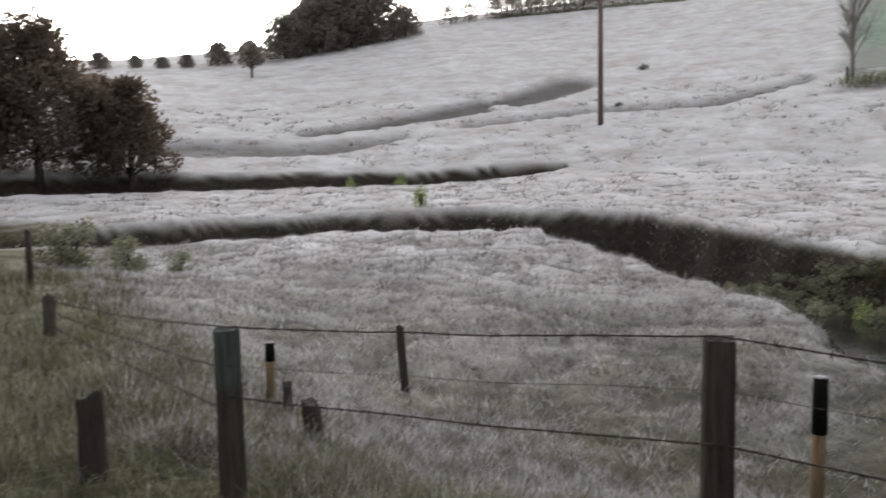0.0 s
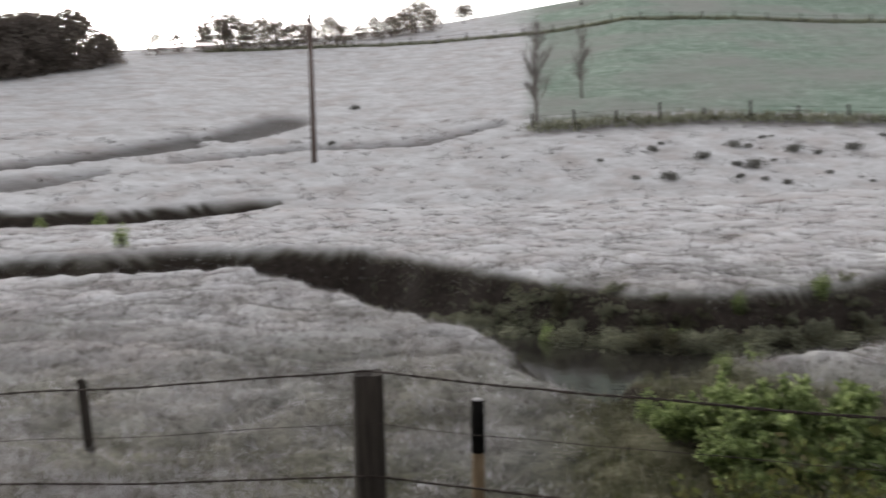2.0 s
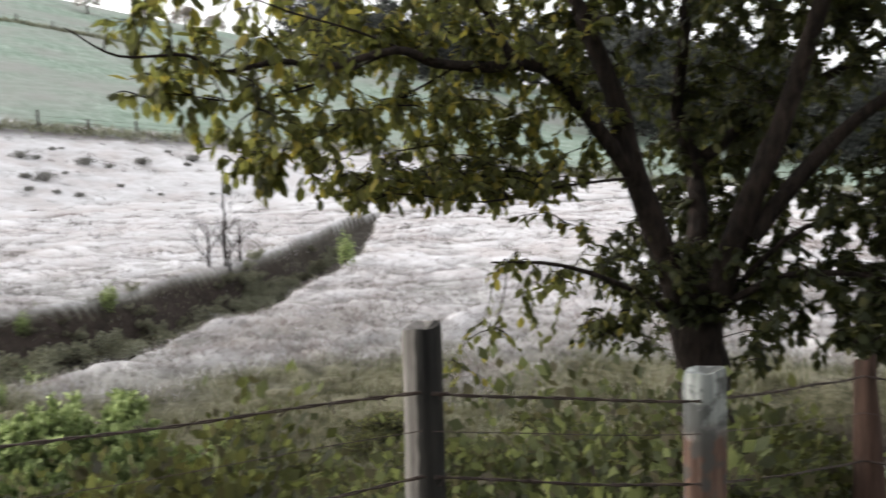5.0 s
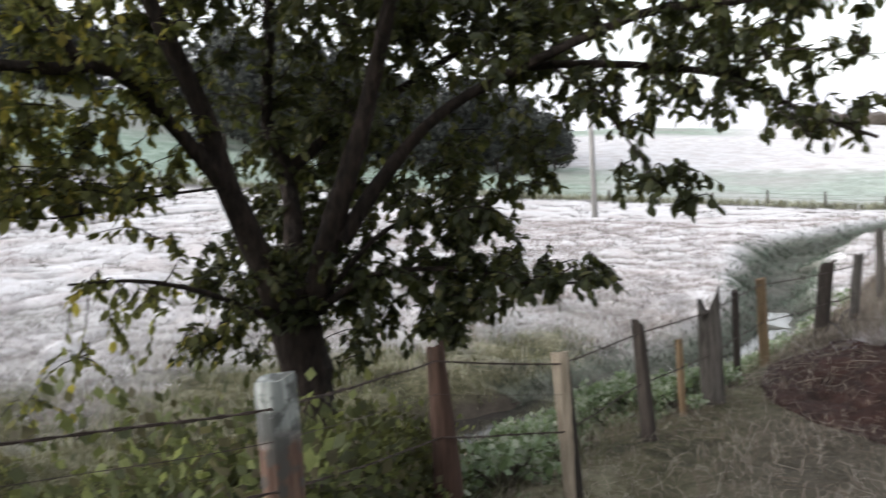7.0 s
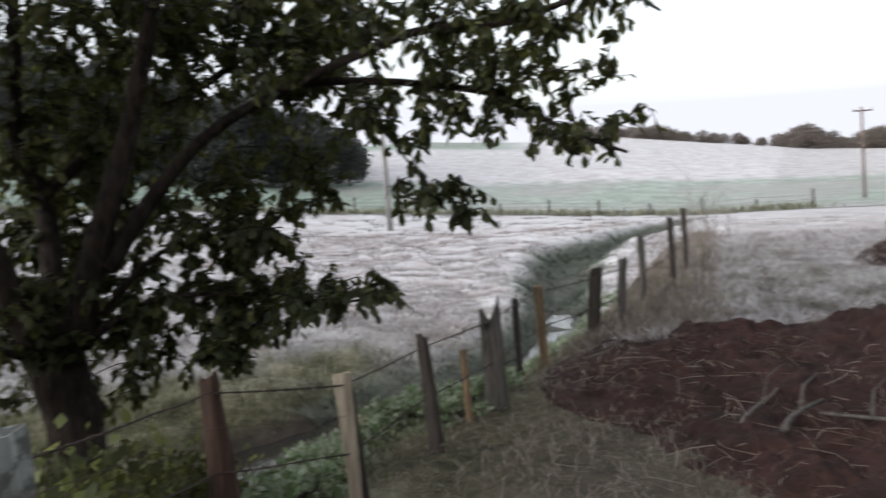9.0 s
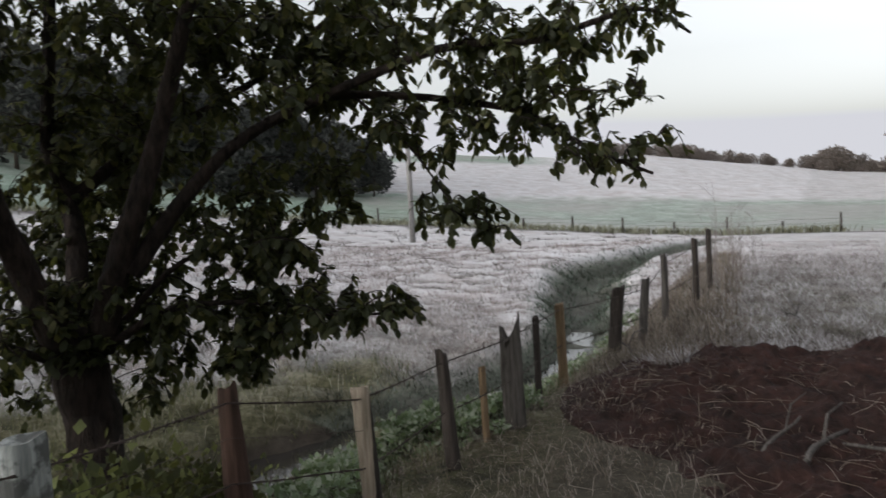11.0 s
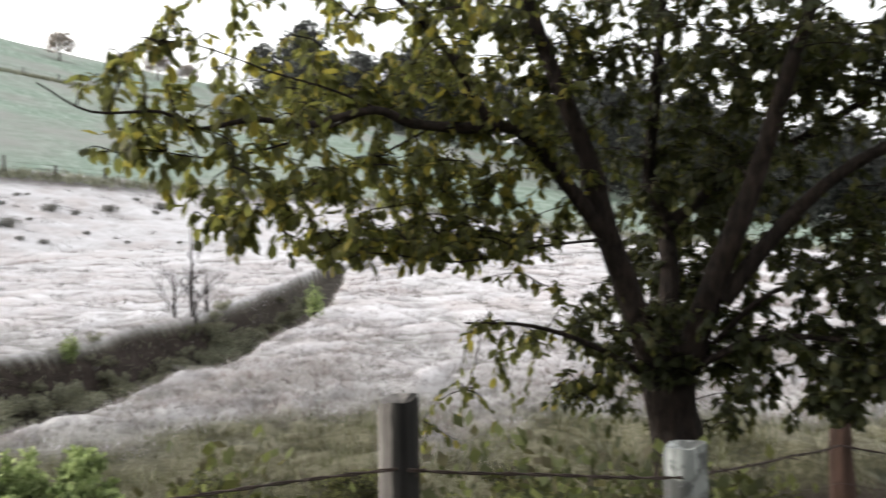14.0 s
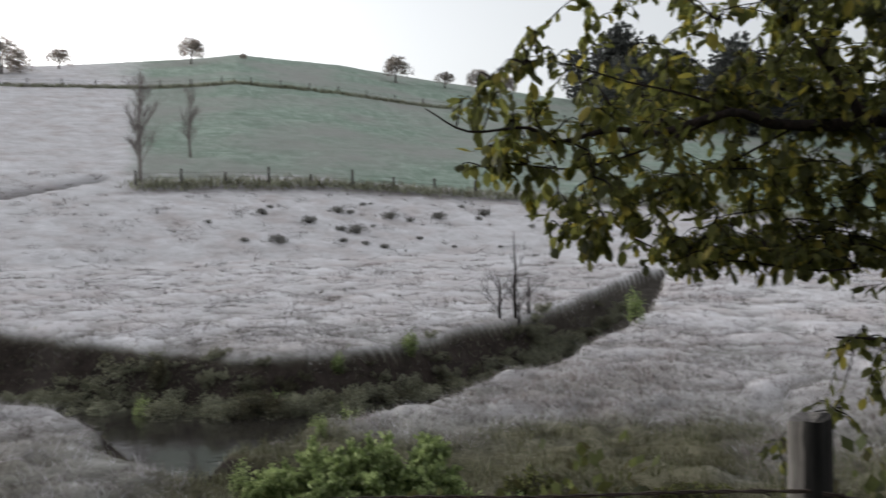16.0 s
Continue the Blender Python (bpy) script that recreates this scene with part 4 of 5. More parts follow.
plant(make_shrub("young_bush", "small pale green upright bush on the creek bank", LIVE_LEAF, 6, 1.0, .7, 900, .09, 1.2), [(11.0, 12.2, .75), (12.0, 12.6, .3), (9.6, 11.5, .3), (22.8, 12.5, .7), (12.4, 16.6, .6), (9.9, 18.6, .6), (16.4, 15.9, .55), (14.2, 16.4, .45), (6.7, 9.4, .35), (9.2, 10.8, .28), (-.9, 33.6, .75), (-2.3, 45, .9), (-5.0, 44, .7)], group="young bushes on the banks")
r = random.Random(29)
weed_spots = []
while len(weed_spots) < 46:
    x, y = r.uniform(3.1, 6.4), r.uniform(-.7, 3.2)
    away, side, _ = along(np.array([x]), np.array([y]), FENCE)
    if away[0] * side[0] > .3 and math.hypot(x - 6.2, y - .2) > .45:
        weed_spots.append((x, y, r.uniform(.6, 1.1)))
plant(make_shrub("leafy_weed", "yellow green leafy weed on the slope below the fence", WEED_LEAF, 7, 1.0, 1.2, 2800, .055, .1, .1), [(5.0, 4.6, .75), (4.8, 3.3, .8), (6.0, 3.0, .9), (5.4, 1.9, .7), (4.3, 2.6, .6), (3.9, 5.6, .5), (5.9, 3.1, .95), (4.6, .9, .6), (5.3, 2.3, .8), (5.5, 4.0, .8), (6.3, 5.0, .8), (4.9, 1.3, .7), (5.0, .3, .55), (4.9, -.35, .75), (5.3, -.2, .85), (5.6, 0, .8), (5.9, -.5, .8), (5.2, .4, .8), (6.6, -.6, .8), (7.0, .6, .9)] + weed_spots, group="weeds below the fence")
cover = []
r = random.Random(17)
while len(cover) < 150:
    u = r.random()
    x, y = 4.9 + 7.5 * u + r.uniform(-.5, 1.2), -1.0 - 5.8 * u + r.uniform(-.3, 1.6)
    away, side, _ = along(np.array([x]), np.array([y]), FENCE)
    if .15 < away[0] * side[0] < 2.6 and ground_z(x, y) > -2.1:
        cover.append((x, y, r.uniform(.32, .65)))
plant(make_shrub("ground_cover", "frosted green leafy ground cover between fence and brook", FROSTED_LEAF, 14, .5, 1.9, 900, .09, -.4, .05), cover, group="ground cover by the brook", dice=14)
# scrub on the creek banks
r = random.Random(21)
scrub = []
while len(scrub) < 190:
    k = r.choice((7, 7, 8, 8, 8, 9, 9, 9, 10, 10, 10, 11, 11, 11, 12, 12, 12))
    a, b = CREEK[k], CREEK[k + 1]
    u, side = r.random(), r.uniform(-.78, -.25)
    way = Vector((b[0] - a[0], b[1] - a[1])).normalized()
    x = a[0] + (b[0] - a[0]) * u - way.y * a[2] * side
    y = a[1] + (b[1] - a[1]) * u + way.x * a[2] * side
    if k == 12 and u > .6:
        continue
    scrub.append((x, y, r.choice((.35, .45, .5, .6, .75)) * (.6 if k < 8 else 1)))
for _ in range(70):
    k, u, side = r.choice((7, 8, 8, 9, 9, 10, 10, 11)), r.random(), r.uniform(-1.0, -.74)
    a, b = CREEK[k], CREEK[k + 1]
    way = Vector((b[0] - a[0], b[1] - a[1])).normalized()
    scrub.append((a[0] + (b[0] - a[0]) * u - way.y * a[2] * side, a[1] + (b[1] - a[1]) * u + way.x * a[2] * side, r.uniform(.18, .4)))
scrub[:0] = [(-8.0, 17.0, 1.1), (-7.2, 18.2, .8), (-6.3, 19, .5)]
plant(make_shrub("bank_scrub", "dull grey green scrub on the creek bank", BRUSH_LEAF, 8, 1.0, 1.7, 1700, .08, -.1, .1), scrub[:90], group="scrub on the creek banks", dice=4)
plant(make_shrub("bank_scrub", "dark tangled scrub on the creek bank", BRUSH_LEAF, 9, .8, 1.9, 1700, .075, -.2, .1), scrub[90:], group="scrub on the creek banks", dice=5)
slope = []
while len(slope) < 125:
    x, y = r.uniform(3.2, 12), r.uniform(-2.2, 10)
    away, side, _ = along(np.array([x]), np.array([y]), FENCE)
    d = math.hypot(x, y)
    if .4 < away[0] * side[0] < 9 and d < r.uniform(7, 12.6) and x / max(y, .01) > .92 and ground_z(x, y) > -2.3 and math.hypot(x - 6.2, y - .2) > .7 and not (x > 4.3 and -2.8 < y < -.25):
        slope.append((x, y, r.uniform(.6, 1.15) * (1.0 if away[0] > 1.2 else .75) * (1 if d < 9 else .6)))
slope += [(6.8, 1.0, 1.3), (7.3, .4, 1.5), (7.0, -.35, 1.2), (7.9, .9, 1.5), (7.6, 1.6, 1.3), (5.7, .3, .9), (6.4, 1.5, 1.2)]
plant(make_shrub("slope_scrub", "dark olive leafy scrub on the slope below the fence", OLIVE_LEAF, 10, .5, 1.9, 1400, .09, -.3, .15), slope, group="scrub below the fence", dice=6)
plant(make_shrub("tall_weed", "tall olive green weed round the foot of the tree", OLIVE_LEAF, 15, 1.0, .95, 1500, .07, .1, .1), [(6.6, .6, 1.3), (7.0, .2, 1.25), (6.95, -.25, 1.0), (7.3, .85, 1.35), (5.9, .65, 1.05), (6.3, .95, 1.15), (5.5, 1.2, .95), (5.0, .5, .8), (5.2, 1.9, .9), (4.6, 1.5, .75), (4.2, .9, .6), (3.3, .9, .6), (3.6, .5, .65), (3.9, 1.0, .75), (3.5, 1.5, .7), (4.2, .35, .75), (3.25, 1.9, .55), (4.0, 1.75, .8), (4.7, -.05, .7), (3.0, 2.5, .5), (3.7, 2.4, .65), (2.7, 3.1, .45), (4.5, 2.6, .8), (4.3, 3.4, .75)], group="weeds round the tree foot", dice=15)
# small dark bushes on the foot of the hill
hill = [(32.4, 44.5, 0.9), (36.9, 47, 0.86), (40.2, 47.8, 0.78), (38.3, 43.4, 0.98), (42.9, 44.7, 0.86), (46.7, 43.2, 0.86), (35, 50.2, 0.62), (37.7, 44.4, 0.62), (50.6, 41.8, 0.78), (30.7, 50.5, 0.39), (14.5, 66, 0.55), (20, 80, 0.78)]
r = random.Random(23)
while len(hill) < 34:
    az, d = r.uniform(33, 62), r.uniform(54, 69)
    hill.append((d * math.sin(radians(az)), d * math.cos(radians(az)), r.uniform(.25, .55)))
plant(make_shrub("dark_bush", "small dark bush on frosted pasture", HILL_LEAF, 12, .75, 1.6, 900, .1, -.2, .05), hill, group="bushes at the foot of the hill", dice=7)

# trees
# crest leaves paler than real ones: the haze is put into their colour
HAZE_PALE_CROWN = leaf_material("haze_paled_leaves", [(.2, .172, .15), (.26, .225, .2), (.3, .265, .235)], .75, .8, .0)
# brown leaves, lightened for the haze and glare before the trees
HAZE_BROWN_LEAF = leaf_material("brown_leaves", [(.16, .125, .105), (.23, .18, .145), (.2, .165, .13)], .7, .8, .0)
oak = make_tree("field_tree", "large dark rounded tree by the creek", 31, 9.0, 6.6, HAZE_BROWN_LEAF, 30, 230, .26, .45, .14)
plant(oak, [(-21.7, 43.4, .98), (-25.5, 42.2, 1.02)], group="trees by the creek")
plant(make_tree("field_tree", "smaller leafy tree by the creek", 32, 6.6, 4.4, HAZE_BROWN_LEAF, 20, 190, .23, .34, .2), [(-17.6, 45.6, 1.0), (-20, 47, .8)], group="trees by the creek")
ridge = make_tree("ridge_tree", "broad tree on the hill crest, leaves paled for haze", 33, 7.5, 9.0, HAZE_PALE_CROWN, 28, 120, .42, .4, .05)
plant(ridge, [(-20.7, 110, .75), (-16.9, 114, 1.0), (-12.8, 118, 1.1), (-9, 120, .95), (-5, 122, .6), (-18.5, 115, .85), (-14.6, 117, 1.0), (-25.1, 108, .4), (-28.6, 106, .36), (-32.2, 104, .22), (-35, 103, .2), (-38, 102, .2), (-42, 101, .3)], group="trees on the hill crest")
plant(make_tree("ridge_tree", "small tree standing alone on the frosted slope", 34, 3.6, 2.9, HAZE_PALE_CROWN, 9, 60, .3, .25, .4), [(-21.3, 92.5, 1.0)])
row = make_tree("ridge_tree", "tall open tree on the hill crest", 35, 6.2, 6.4, HAZE_PALE_CROWN, 14, 150, .28, .3, .12)
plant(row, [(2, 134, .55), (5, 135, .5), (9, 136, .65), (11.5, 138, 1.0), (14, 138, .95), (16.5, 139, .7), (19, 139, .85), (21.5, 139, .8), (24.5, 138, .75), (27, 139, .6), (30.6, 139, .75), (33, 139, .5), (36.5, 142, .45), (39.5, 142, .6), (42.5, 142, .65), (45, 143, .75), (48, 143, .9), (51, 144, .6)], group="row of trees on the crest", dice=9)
lone = make_tree("ridge_tree", "lone round tree on the green hilltop", 36, 5.0, 6.0, HAZE_PALE_CROWN, 12, 110, .28, .35, .45)
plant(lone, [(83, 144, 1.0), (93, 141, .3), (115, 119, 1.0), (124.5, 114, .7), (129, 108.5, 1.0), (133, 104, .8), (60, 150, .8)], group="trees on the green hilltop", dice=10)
wood_tree = make_tree("wood_tree", "dense dark tree of the wood behind the meadow", 37, 12.0, 8.0, HAZED_FAR_LEAF, 20, 50, .68, .5, .1)
r = random.Random(5)
spots = []
for k in range(64):
    az, d = r.uniform(79, 103), r.uniform(110, 150)
    spots.append((d * math.sin(radians(az)), d * math.cos(radians(az)), r.uniform(.75, 1.15) * float(np.interp(az, (79, 88, 97, 103), (1.3, 1.15, 1, .45)))))
for k in range(26):
    az, d = r.uniform(56, 84), r.uniform(150, 205)
    spots.append((d * math.sin(radians(az)), d * math.cos(radians(az)), r.uniform(.9, 1.5)))
plant(wood_tree, spots, group="trees of the wood", dice=11)
far_row = make_tree("ridge_tree", "small distant tree on the far skyline", 38, 4.6, 7.5, HAZE_PALE_CROWN, 12, 36, .65, .3, .05)
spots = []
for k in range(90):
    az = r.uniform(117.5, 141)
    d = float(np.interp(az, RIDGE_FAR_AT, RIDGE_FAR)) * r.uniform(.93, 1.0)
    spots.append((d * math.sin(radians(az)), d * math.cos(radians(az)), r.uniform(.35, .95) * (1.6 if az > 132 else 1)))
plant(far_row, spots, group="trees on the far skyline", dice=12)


def make_bare(name, label, seed, high, spread, thick, forks=5, material=None, rise=1.1, depth=3):
    """A leafless tree or plant with forking limbs."""
    r = random.Random(seed)
    ob = thing(name, label, "tree")
    trunk, limbs = Geo(), Geo()
    trunk.tube([(0, 0, -.2), (.02 * high, 0, high * .3), (-.01 * high, .01 * high, high * .6), (.02 * high, 0, high)], [thick, thick * .8, thick * .5, thick * .15], 6, .2)

    def fork(p, way, long, q, depth):
        tip = p + way * long
        limbs.tube(bend((p, p.lerp(tip, .5) + Vector((0, 0, .05 * long)), tip), 2), [q, q * .85, q * .7, q * .6, q * .5], 3, cap=False)
        if depth:
            for _ in range(3):
                fork(p.lerp(tip, r.uniform(.4, 1)), (way + Vector((r.uniform(-.8, .8), r.uniform(-.8, .8), r.uniform(-.1, .7)))).normalized(), long * r.uniform(.45, .7), q * .55, depth - 1)

    for k in range(forks):
        a, u = k * 2.4, r.uniform(.12, .9)
        fork(Vector((0, 0, high * u)), Vector((math.cos(a), math.sin(a), rise)).normalized(), spread * (1.2 - u * .6) * r.uniform(.6, 1.3), thick * .24, depth)
    part("trunk", trunk, material or FAR_BARK, ob)
    tagged(part("branch", limbs, material or FAR_BARK, ob), kind="stuff")
    return ob


# twig grey, lightened for the haze over the far bare trees
TWIG = plain("grey_twigs", (.17, .15, .14), (.33, .3, .28), 5)
plant(make_bare("bare_tree", "tall leafless tree at the corner of the pasture fence", 41, 8.8, 1.6, .17, 46, TWIG, 2.0), [(31.9, 62.8, 1.0), (40.5, 70, .75)], group="leafless trees at the fence corner")
plant(make_bare("sapling", "leafless frosted sapling on the creek bank", 42, 3.0, .5, .07, 5, BARK), [(21.6, 16.2, .95)])
plant(make_bare("sapling", "leafless bushy sapling on the creek bank", 43, 1.5, .9, .06, 8, BARK), [(20.9, 16.3, .95), (22.6, 16.4, .8), (21.5, 16.0, .8)], group="saplings on the creek bank")
r = random.Random(8)
more = [(x, y, r.uniform(.3, .8)) for x, y in ((9.4 + k * .42 + r.uniform(-.3, .3), -6 - k * .36 + r.uniform(-.5, .5)) for k in range(22))]
dry = make_bare("dry_weed", "tall dry weed stalk by the fence", 44, 1.5, .45, .012, 9, TWIG, depth=2)
plant(dry, [(12.3, -8.6, 1.05), (11.6, -8.0, .6), (12.9, -8.9, .7), (13.6, -9.8, .75), (10.6, -7.1, .5), (14.6, -10.6, .8), (15.5, -11.8, .8), (9.9, -6.2, .5), (9.0, -5.3, .45), (11.0, -7.0, .55), (17, -12.6, .9), (12.1, -7.9, .7), (2.6, 24.6, .45), (1.2, 23, .3), (3.3, 22, .3), (-.6, 21, .25), (-1.5, 12.5, .35), (-3.5, 14, .3), (4.1, 18.5, .35), (-2.2, 4.6, .42), (-2.7, 5.2, .5), (-1.8, 5.3, .4), (-3.2, 5.6, .5), (-2.4, 6.2, .45), (-3.6, 6.6, .5), (-1.5, 4.7, .3)] + more, group="dry weeds along the fence", dice=13)


# ---- poles and the pasture fence ----
def make_pole(high, thick, cross, label, wood=POLE_WOOD):
    ob = thing("utility_pole", label, "pole")
    g = Geo()
    g.tube([(0, 0, -.5), (0, 0, high * .5), (0, 0, high)], [thick, thick * .88, thick * .75], 12)
    part("pole", g, wood, ob)
    if cross:
        c = Geo()
        bmx = bmesh.new()
        bmesh.ops.create_cube(bmx, size=1)
        bmesh.ops.scale(bmx, vec=(1.9, .1, .12), verts=bmx.verts)
        bmesh.ops.translate(bmx, vec=(0, .12, high - .35), verts=bmx.verts)
        c.add([tuple(v.co) for v in bmx.verts], [tuple(v.index for v in f.verts) for f in bmx.faces])
        bmx.free()
        arm = part("crossarm", c, POLE_WOOD, ob, flat=True)
        for x in (-.85, 0, .85):
            i = Geo()
            i.tube([(x, .12, high - .3), (x, .12, high - .2), (x, .12, high - .12)], [.03, .05, .03], 8)
            part("insulator", i, PALE_WOOD, arm)
    return ob


plant(make_pole(11.0, .21, True, "tall brown wooden utility pole on the frosted hillside"), [(12.0, 60.7, 1.0)])
plant(make_pole(8.0, .14, True, "pale wooden utility pole in the far green field"), [(57, -58.5, 1.0)])
plant(make_pole(9.5, .19, False, "pale grey utility pole at the edge of the meadow", ASH_WOOD), [(50.5, -13.2, 1.0)])

field_fence = thing("field_fence", "pasture fence of grey posts along the green field", "fence")
fp = post_mesh(1.25, .2, GREY_WOOD, 60, "worn", sides=6)
fence_line = []
az = 26.6
while az < 133:
    d = float(np.interp(az, (20, 27, 45, 65, 90, 110, 140), (68, 69.5, 72, 76, 80, 76, 70)))
    x, y = d * math.sin(radians(az)), d * math.cos(radians(az))
    fence_line.append((x, y, ground_z(x, y)))
    az += 2.9 if az < 60 else 3.4
for k, p in enumerate(fence_line):
    ob = part("post", fp, GREY_WOOD, field_fence)
    ob.location = p
    ob.scale = (1, 1, 1 + .25 * math.sin(k * 2.7))
for h in (1.05, .7):
    part("wire", wire([Vector(p) + Vector((0, 0, h)) for p in fence_line], .004, False, .008), WIRE, field_fence)
upper = thing("hill_fence", "old fence line with rank grass across the upper hill", "fence")
up_line = []
for az in range(4, 62, 2):
    d = float(np.interp(az, (4, 11, 20, 27, 40, 61), (136, 139, 134, 131, 133, 140)))
    x, y = d * math.sin(radians(az)), d * math.cos(radians(az))
    up_line.append((x, y, ground_z(x, y)))
for p in up_line:
    part("post", fp, GREY_WOOD, upper).location = p
part("wire", wire([Vector(p) + Vector((0, 0, 1)) for p in up_line], .004, False, .012), WIRE, upper)


# ---- markers, stakes and stumps by the fence ----
def make_marker(high, wide, label):
    ob = thing("marker_post", label, "post")
    g, c = Geo(), Geo()
    g.tube([(0, 0, -.3), (0, 0, high * .4), (.005, 0, high * .7)], [wide / 2] * 3, 8, .1)
    c.tube([(.005, 0, high * .7), (.006, 0, high * .85), (.006, 0, high)], [wide * .54, wide * .53, wide * .5], 8, .08)
    part("shaft", g, OCHRE_WOOD, ob)
    part("tip", c, BLACK_PAINT, ob, "black painted top")
    f = Geo()
    f.tube([(.006, 0, high), (.006, 0, high + .008)], [wide * .5, wide * .35], 8)
    part("frost_cap", f, FROST_GRASS, ob, "rime of frost")
    return ob


for x, y, top, wide in ((2.1, 4.4, .39, .08), (-1.6, 7.15, .06, .085)):
    z = ground_z(x, y)
    m = make_marker(top - z, wide, "ochre marker post with a black painted top")
    m.matrix_basis = pose(x, y, z)
    m["group"] = "marker posts"
for x, y, high, wide, lean, label in ((-.52, 10.0, .85, .1, (-.06, 0), "dark leaning stake in the frosted meadow"), (-2.1, 4.6, .52, .14, (0, 0), "cut dark fence stump in the grass"),
                                      (-1.0, 5.9, .3, .15, (-.1, .1), "short dark stump in the grass"), (-1.4, 6.9, .25, .09, (0, 0), "short reddish stump in the grass"), (-5.2, 8.6, .5, .1, (0, 0), "thin grey stake in the grass")):
    ob = new("stake", post_mesh(high, wide, DARK_WOOD, int(high * 100), "worn", lean))
    ob.location = (x, y, ground_z(x, y))
    tagged(ob, label, "stake")


# ---- the heap of red earth ----
def make_heap(name, label, x0, y0, rx, ry, high, seed):
    g = Geo()
    n, m = 80, 128
    verts = []
    for i in range(n + 1):
        for k in range(m):
            a, u = 2 * math.pi * k / m, i / n
            x, y = math.cos(a) * rx * u, math.sin(a) * ry * u
            h = high * (1 - u * u) ** 1.1 if u < 1 else 0
            p = Vector((x + seed, y, 0))
            h *= 1 + .28 * noise.noise(p * 1.1)
            h += (.08 * noise.noise(p * 2.6) + .06 * noise.noise(p * 6) + .04 * noise.noise(p * 13) + .022 * noise.noise(p * 27)) * min(1, (1 - u) * 5)
            verts.append((x, y, h - .06 * (u > .97)))
    faces = [(i * m + k, i * m + (k + 1) % m, (i + 1) * m + (k + 1) % m, (i + 1) * m + k) for i in range(n) for k in range(m)]
    faces = [tuple(reversed(f)) for f in faces]
    g.add(verts, faces)
    ob = new(name, g.mesh(name, SOIL))
    ob.location = (x0, y0, ground_z(x0, y0))
    return tagged(ob, label, "earth mound"), g


heap, heap_geo = make_heap("earth_mound", "mound of dark red earth strewn with dry stalks", 5.65, -4.15, 1.6, 1.35, .29, 3.0)
heap3, heap3_geo = make_heap("earth_mound", "low spread of dark red earth with broken stalks", 4.7, -5.3, 1.8, 1.7, .42, 5.0)
heap2, heap2_geo = make_heap("earth_mound", "farther mound of dark red earth with dry stalks", 8.6, -10.9, 2.0, 1.8, .6, 8.0)

heap4, heap4_geo = make_heap("earth_mound", "thin spill of red earth at the foot of the mound", 4.05, -3.75, 1.15, 1.05, .16, 11.0)


def over(x, y):
    """Height of ground or heap."""
    z = ground_z(x, y)
    for h, (x0, y0, rx, ry, high) in ((heap, (5.65, -4.15, 1.6, 1.35, .29)), (heap3, (4.7, -5.3, 1.8, 1.7, .42)), (heap4, (4.05, -3.75, 1.15, 1.05, .16)), (heap2, (8.6, -10.9, 2.0, 1.8, .6))):
        u = math.hypot((x - x0) / rx, (y - y0) / ry)
        if u < 1:
            z = max(z, ground_z(x0, y0) + high * (1 - u * u) ** 1.1)
    return z


# fallen stalks and straw over the earth
r = random.Random(77)
stalks = Geo()
for _ in range(15000):
    x, y = r.uniform(3.2, 12), r.uniform(-11, -2.2)
    if noise.noise((x * .9, y * .9, 4)) < r.uniform(-.5, .12) or (x - 5.0) * .5 - (y + 4.2) < r.uniform(-.6, .5) and math.hypot(x - 5, y + 4.7) < 2.2 and r.random() < .5:
        continue
    if x + y * .55 > 6.6 + r.uniform(-.5, .5) or math.hypot(x, y) < 3.6:
        continue
    long, a = r.uniform(.04, .17) * r.choice((1, 1, 1, 1.9)), r.gauss(.35, 1.1)
    dx, dy = math.cos(a) * long, math.sin(a) * long
    z0, z1 = over(x, y), over(x + dx, y + dy)
    lift = r.uniform(.005, .04)
    q = r.uniform(.0008, .0021)
    stalks.tube(bend(((x, y, z0 + .01), (x + dx * .5 - dy * r.uniform(-.25, .25), y + dy * .5 + dx * r.uniform(-.25, .25), (z0 + z1) / 2 + lift), (x + dx, y + dy, z1 + r.uniform(.01, .05))), 2), [q, q, q * .9, q * .8, q * .5], 3, cap=False)
tagged(new("dry_stalks", stalks.mesh("dry_stalks", STRAW)), "broken dry stalks scattered over the red earth", "straw", kind="stuff")
for k, (x, y, a, long, q) in enumerate(((4.16, -3.32, -58, .62, .02), (4.42, -3.3, -62, .34, .013), (9.0, -7.2, 150, .9, .02), (7.35, -4.15, -20, .5, .015), (3.7, -3.9, 20, .6, .016))):
    g = Geo()
    run = []
    for i in range(6):
        u = i / 5
        px, py = x + math.cos(radians(a)) * long * u, y + math.sin(radians(a)) * long * u
        run.append((px, py + .05 * math.sin(u * 4 + k), over(px, py) + .03 + .1 * u * (k % 2)))
    g.tube(run, [q * (1 - .5 * i / 5) for i in range(6)], 6, .2)
    p = Vector(run[3])
    g.tube([p, p + Vector((.12, -.14, .1)), p + Vector((.16, -.28, .14))], [q * .5, q * .4, q * .2], 5)
    ob = new("dead_branch", g.mesh("dead_branch", GREY_WOOD))
    tagged(ob, "bleached dead branch lying on the red earth", "branch", "dead branches on the earth")


# ---- grass ----
def scatter(count, near, far, az0, az1, seed, power=1.0):
    rng = np.random.default_rng(seed)
    u = rng.uniform(0, 1, count)
    d = (near ** (1 - power) + u * (far ** (1 - power) - near ** (1 - power))) ** (1 / (1 - power)) if power != 1 else near * (far / near) ** u
    a = np.radians(rng.uniform(az0, az1, count))
    px, py = d * np.sin(a), d * np.cos(a)
    z, sunk = land(px, py)
    away, side, _ = along(px, py, FENCE)
    return px, py, z, sunk, away * side, d, rng


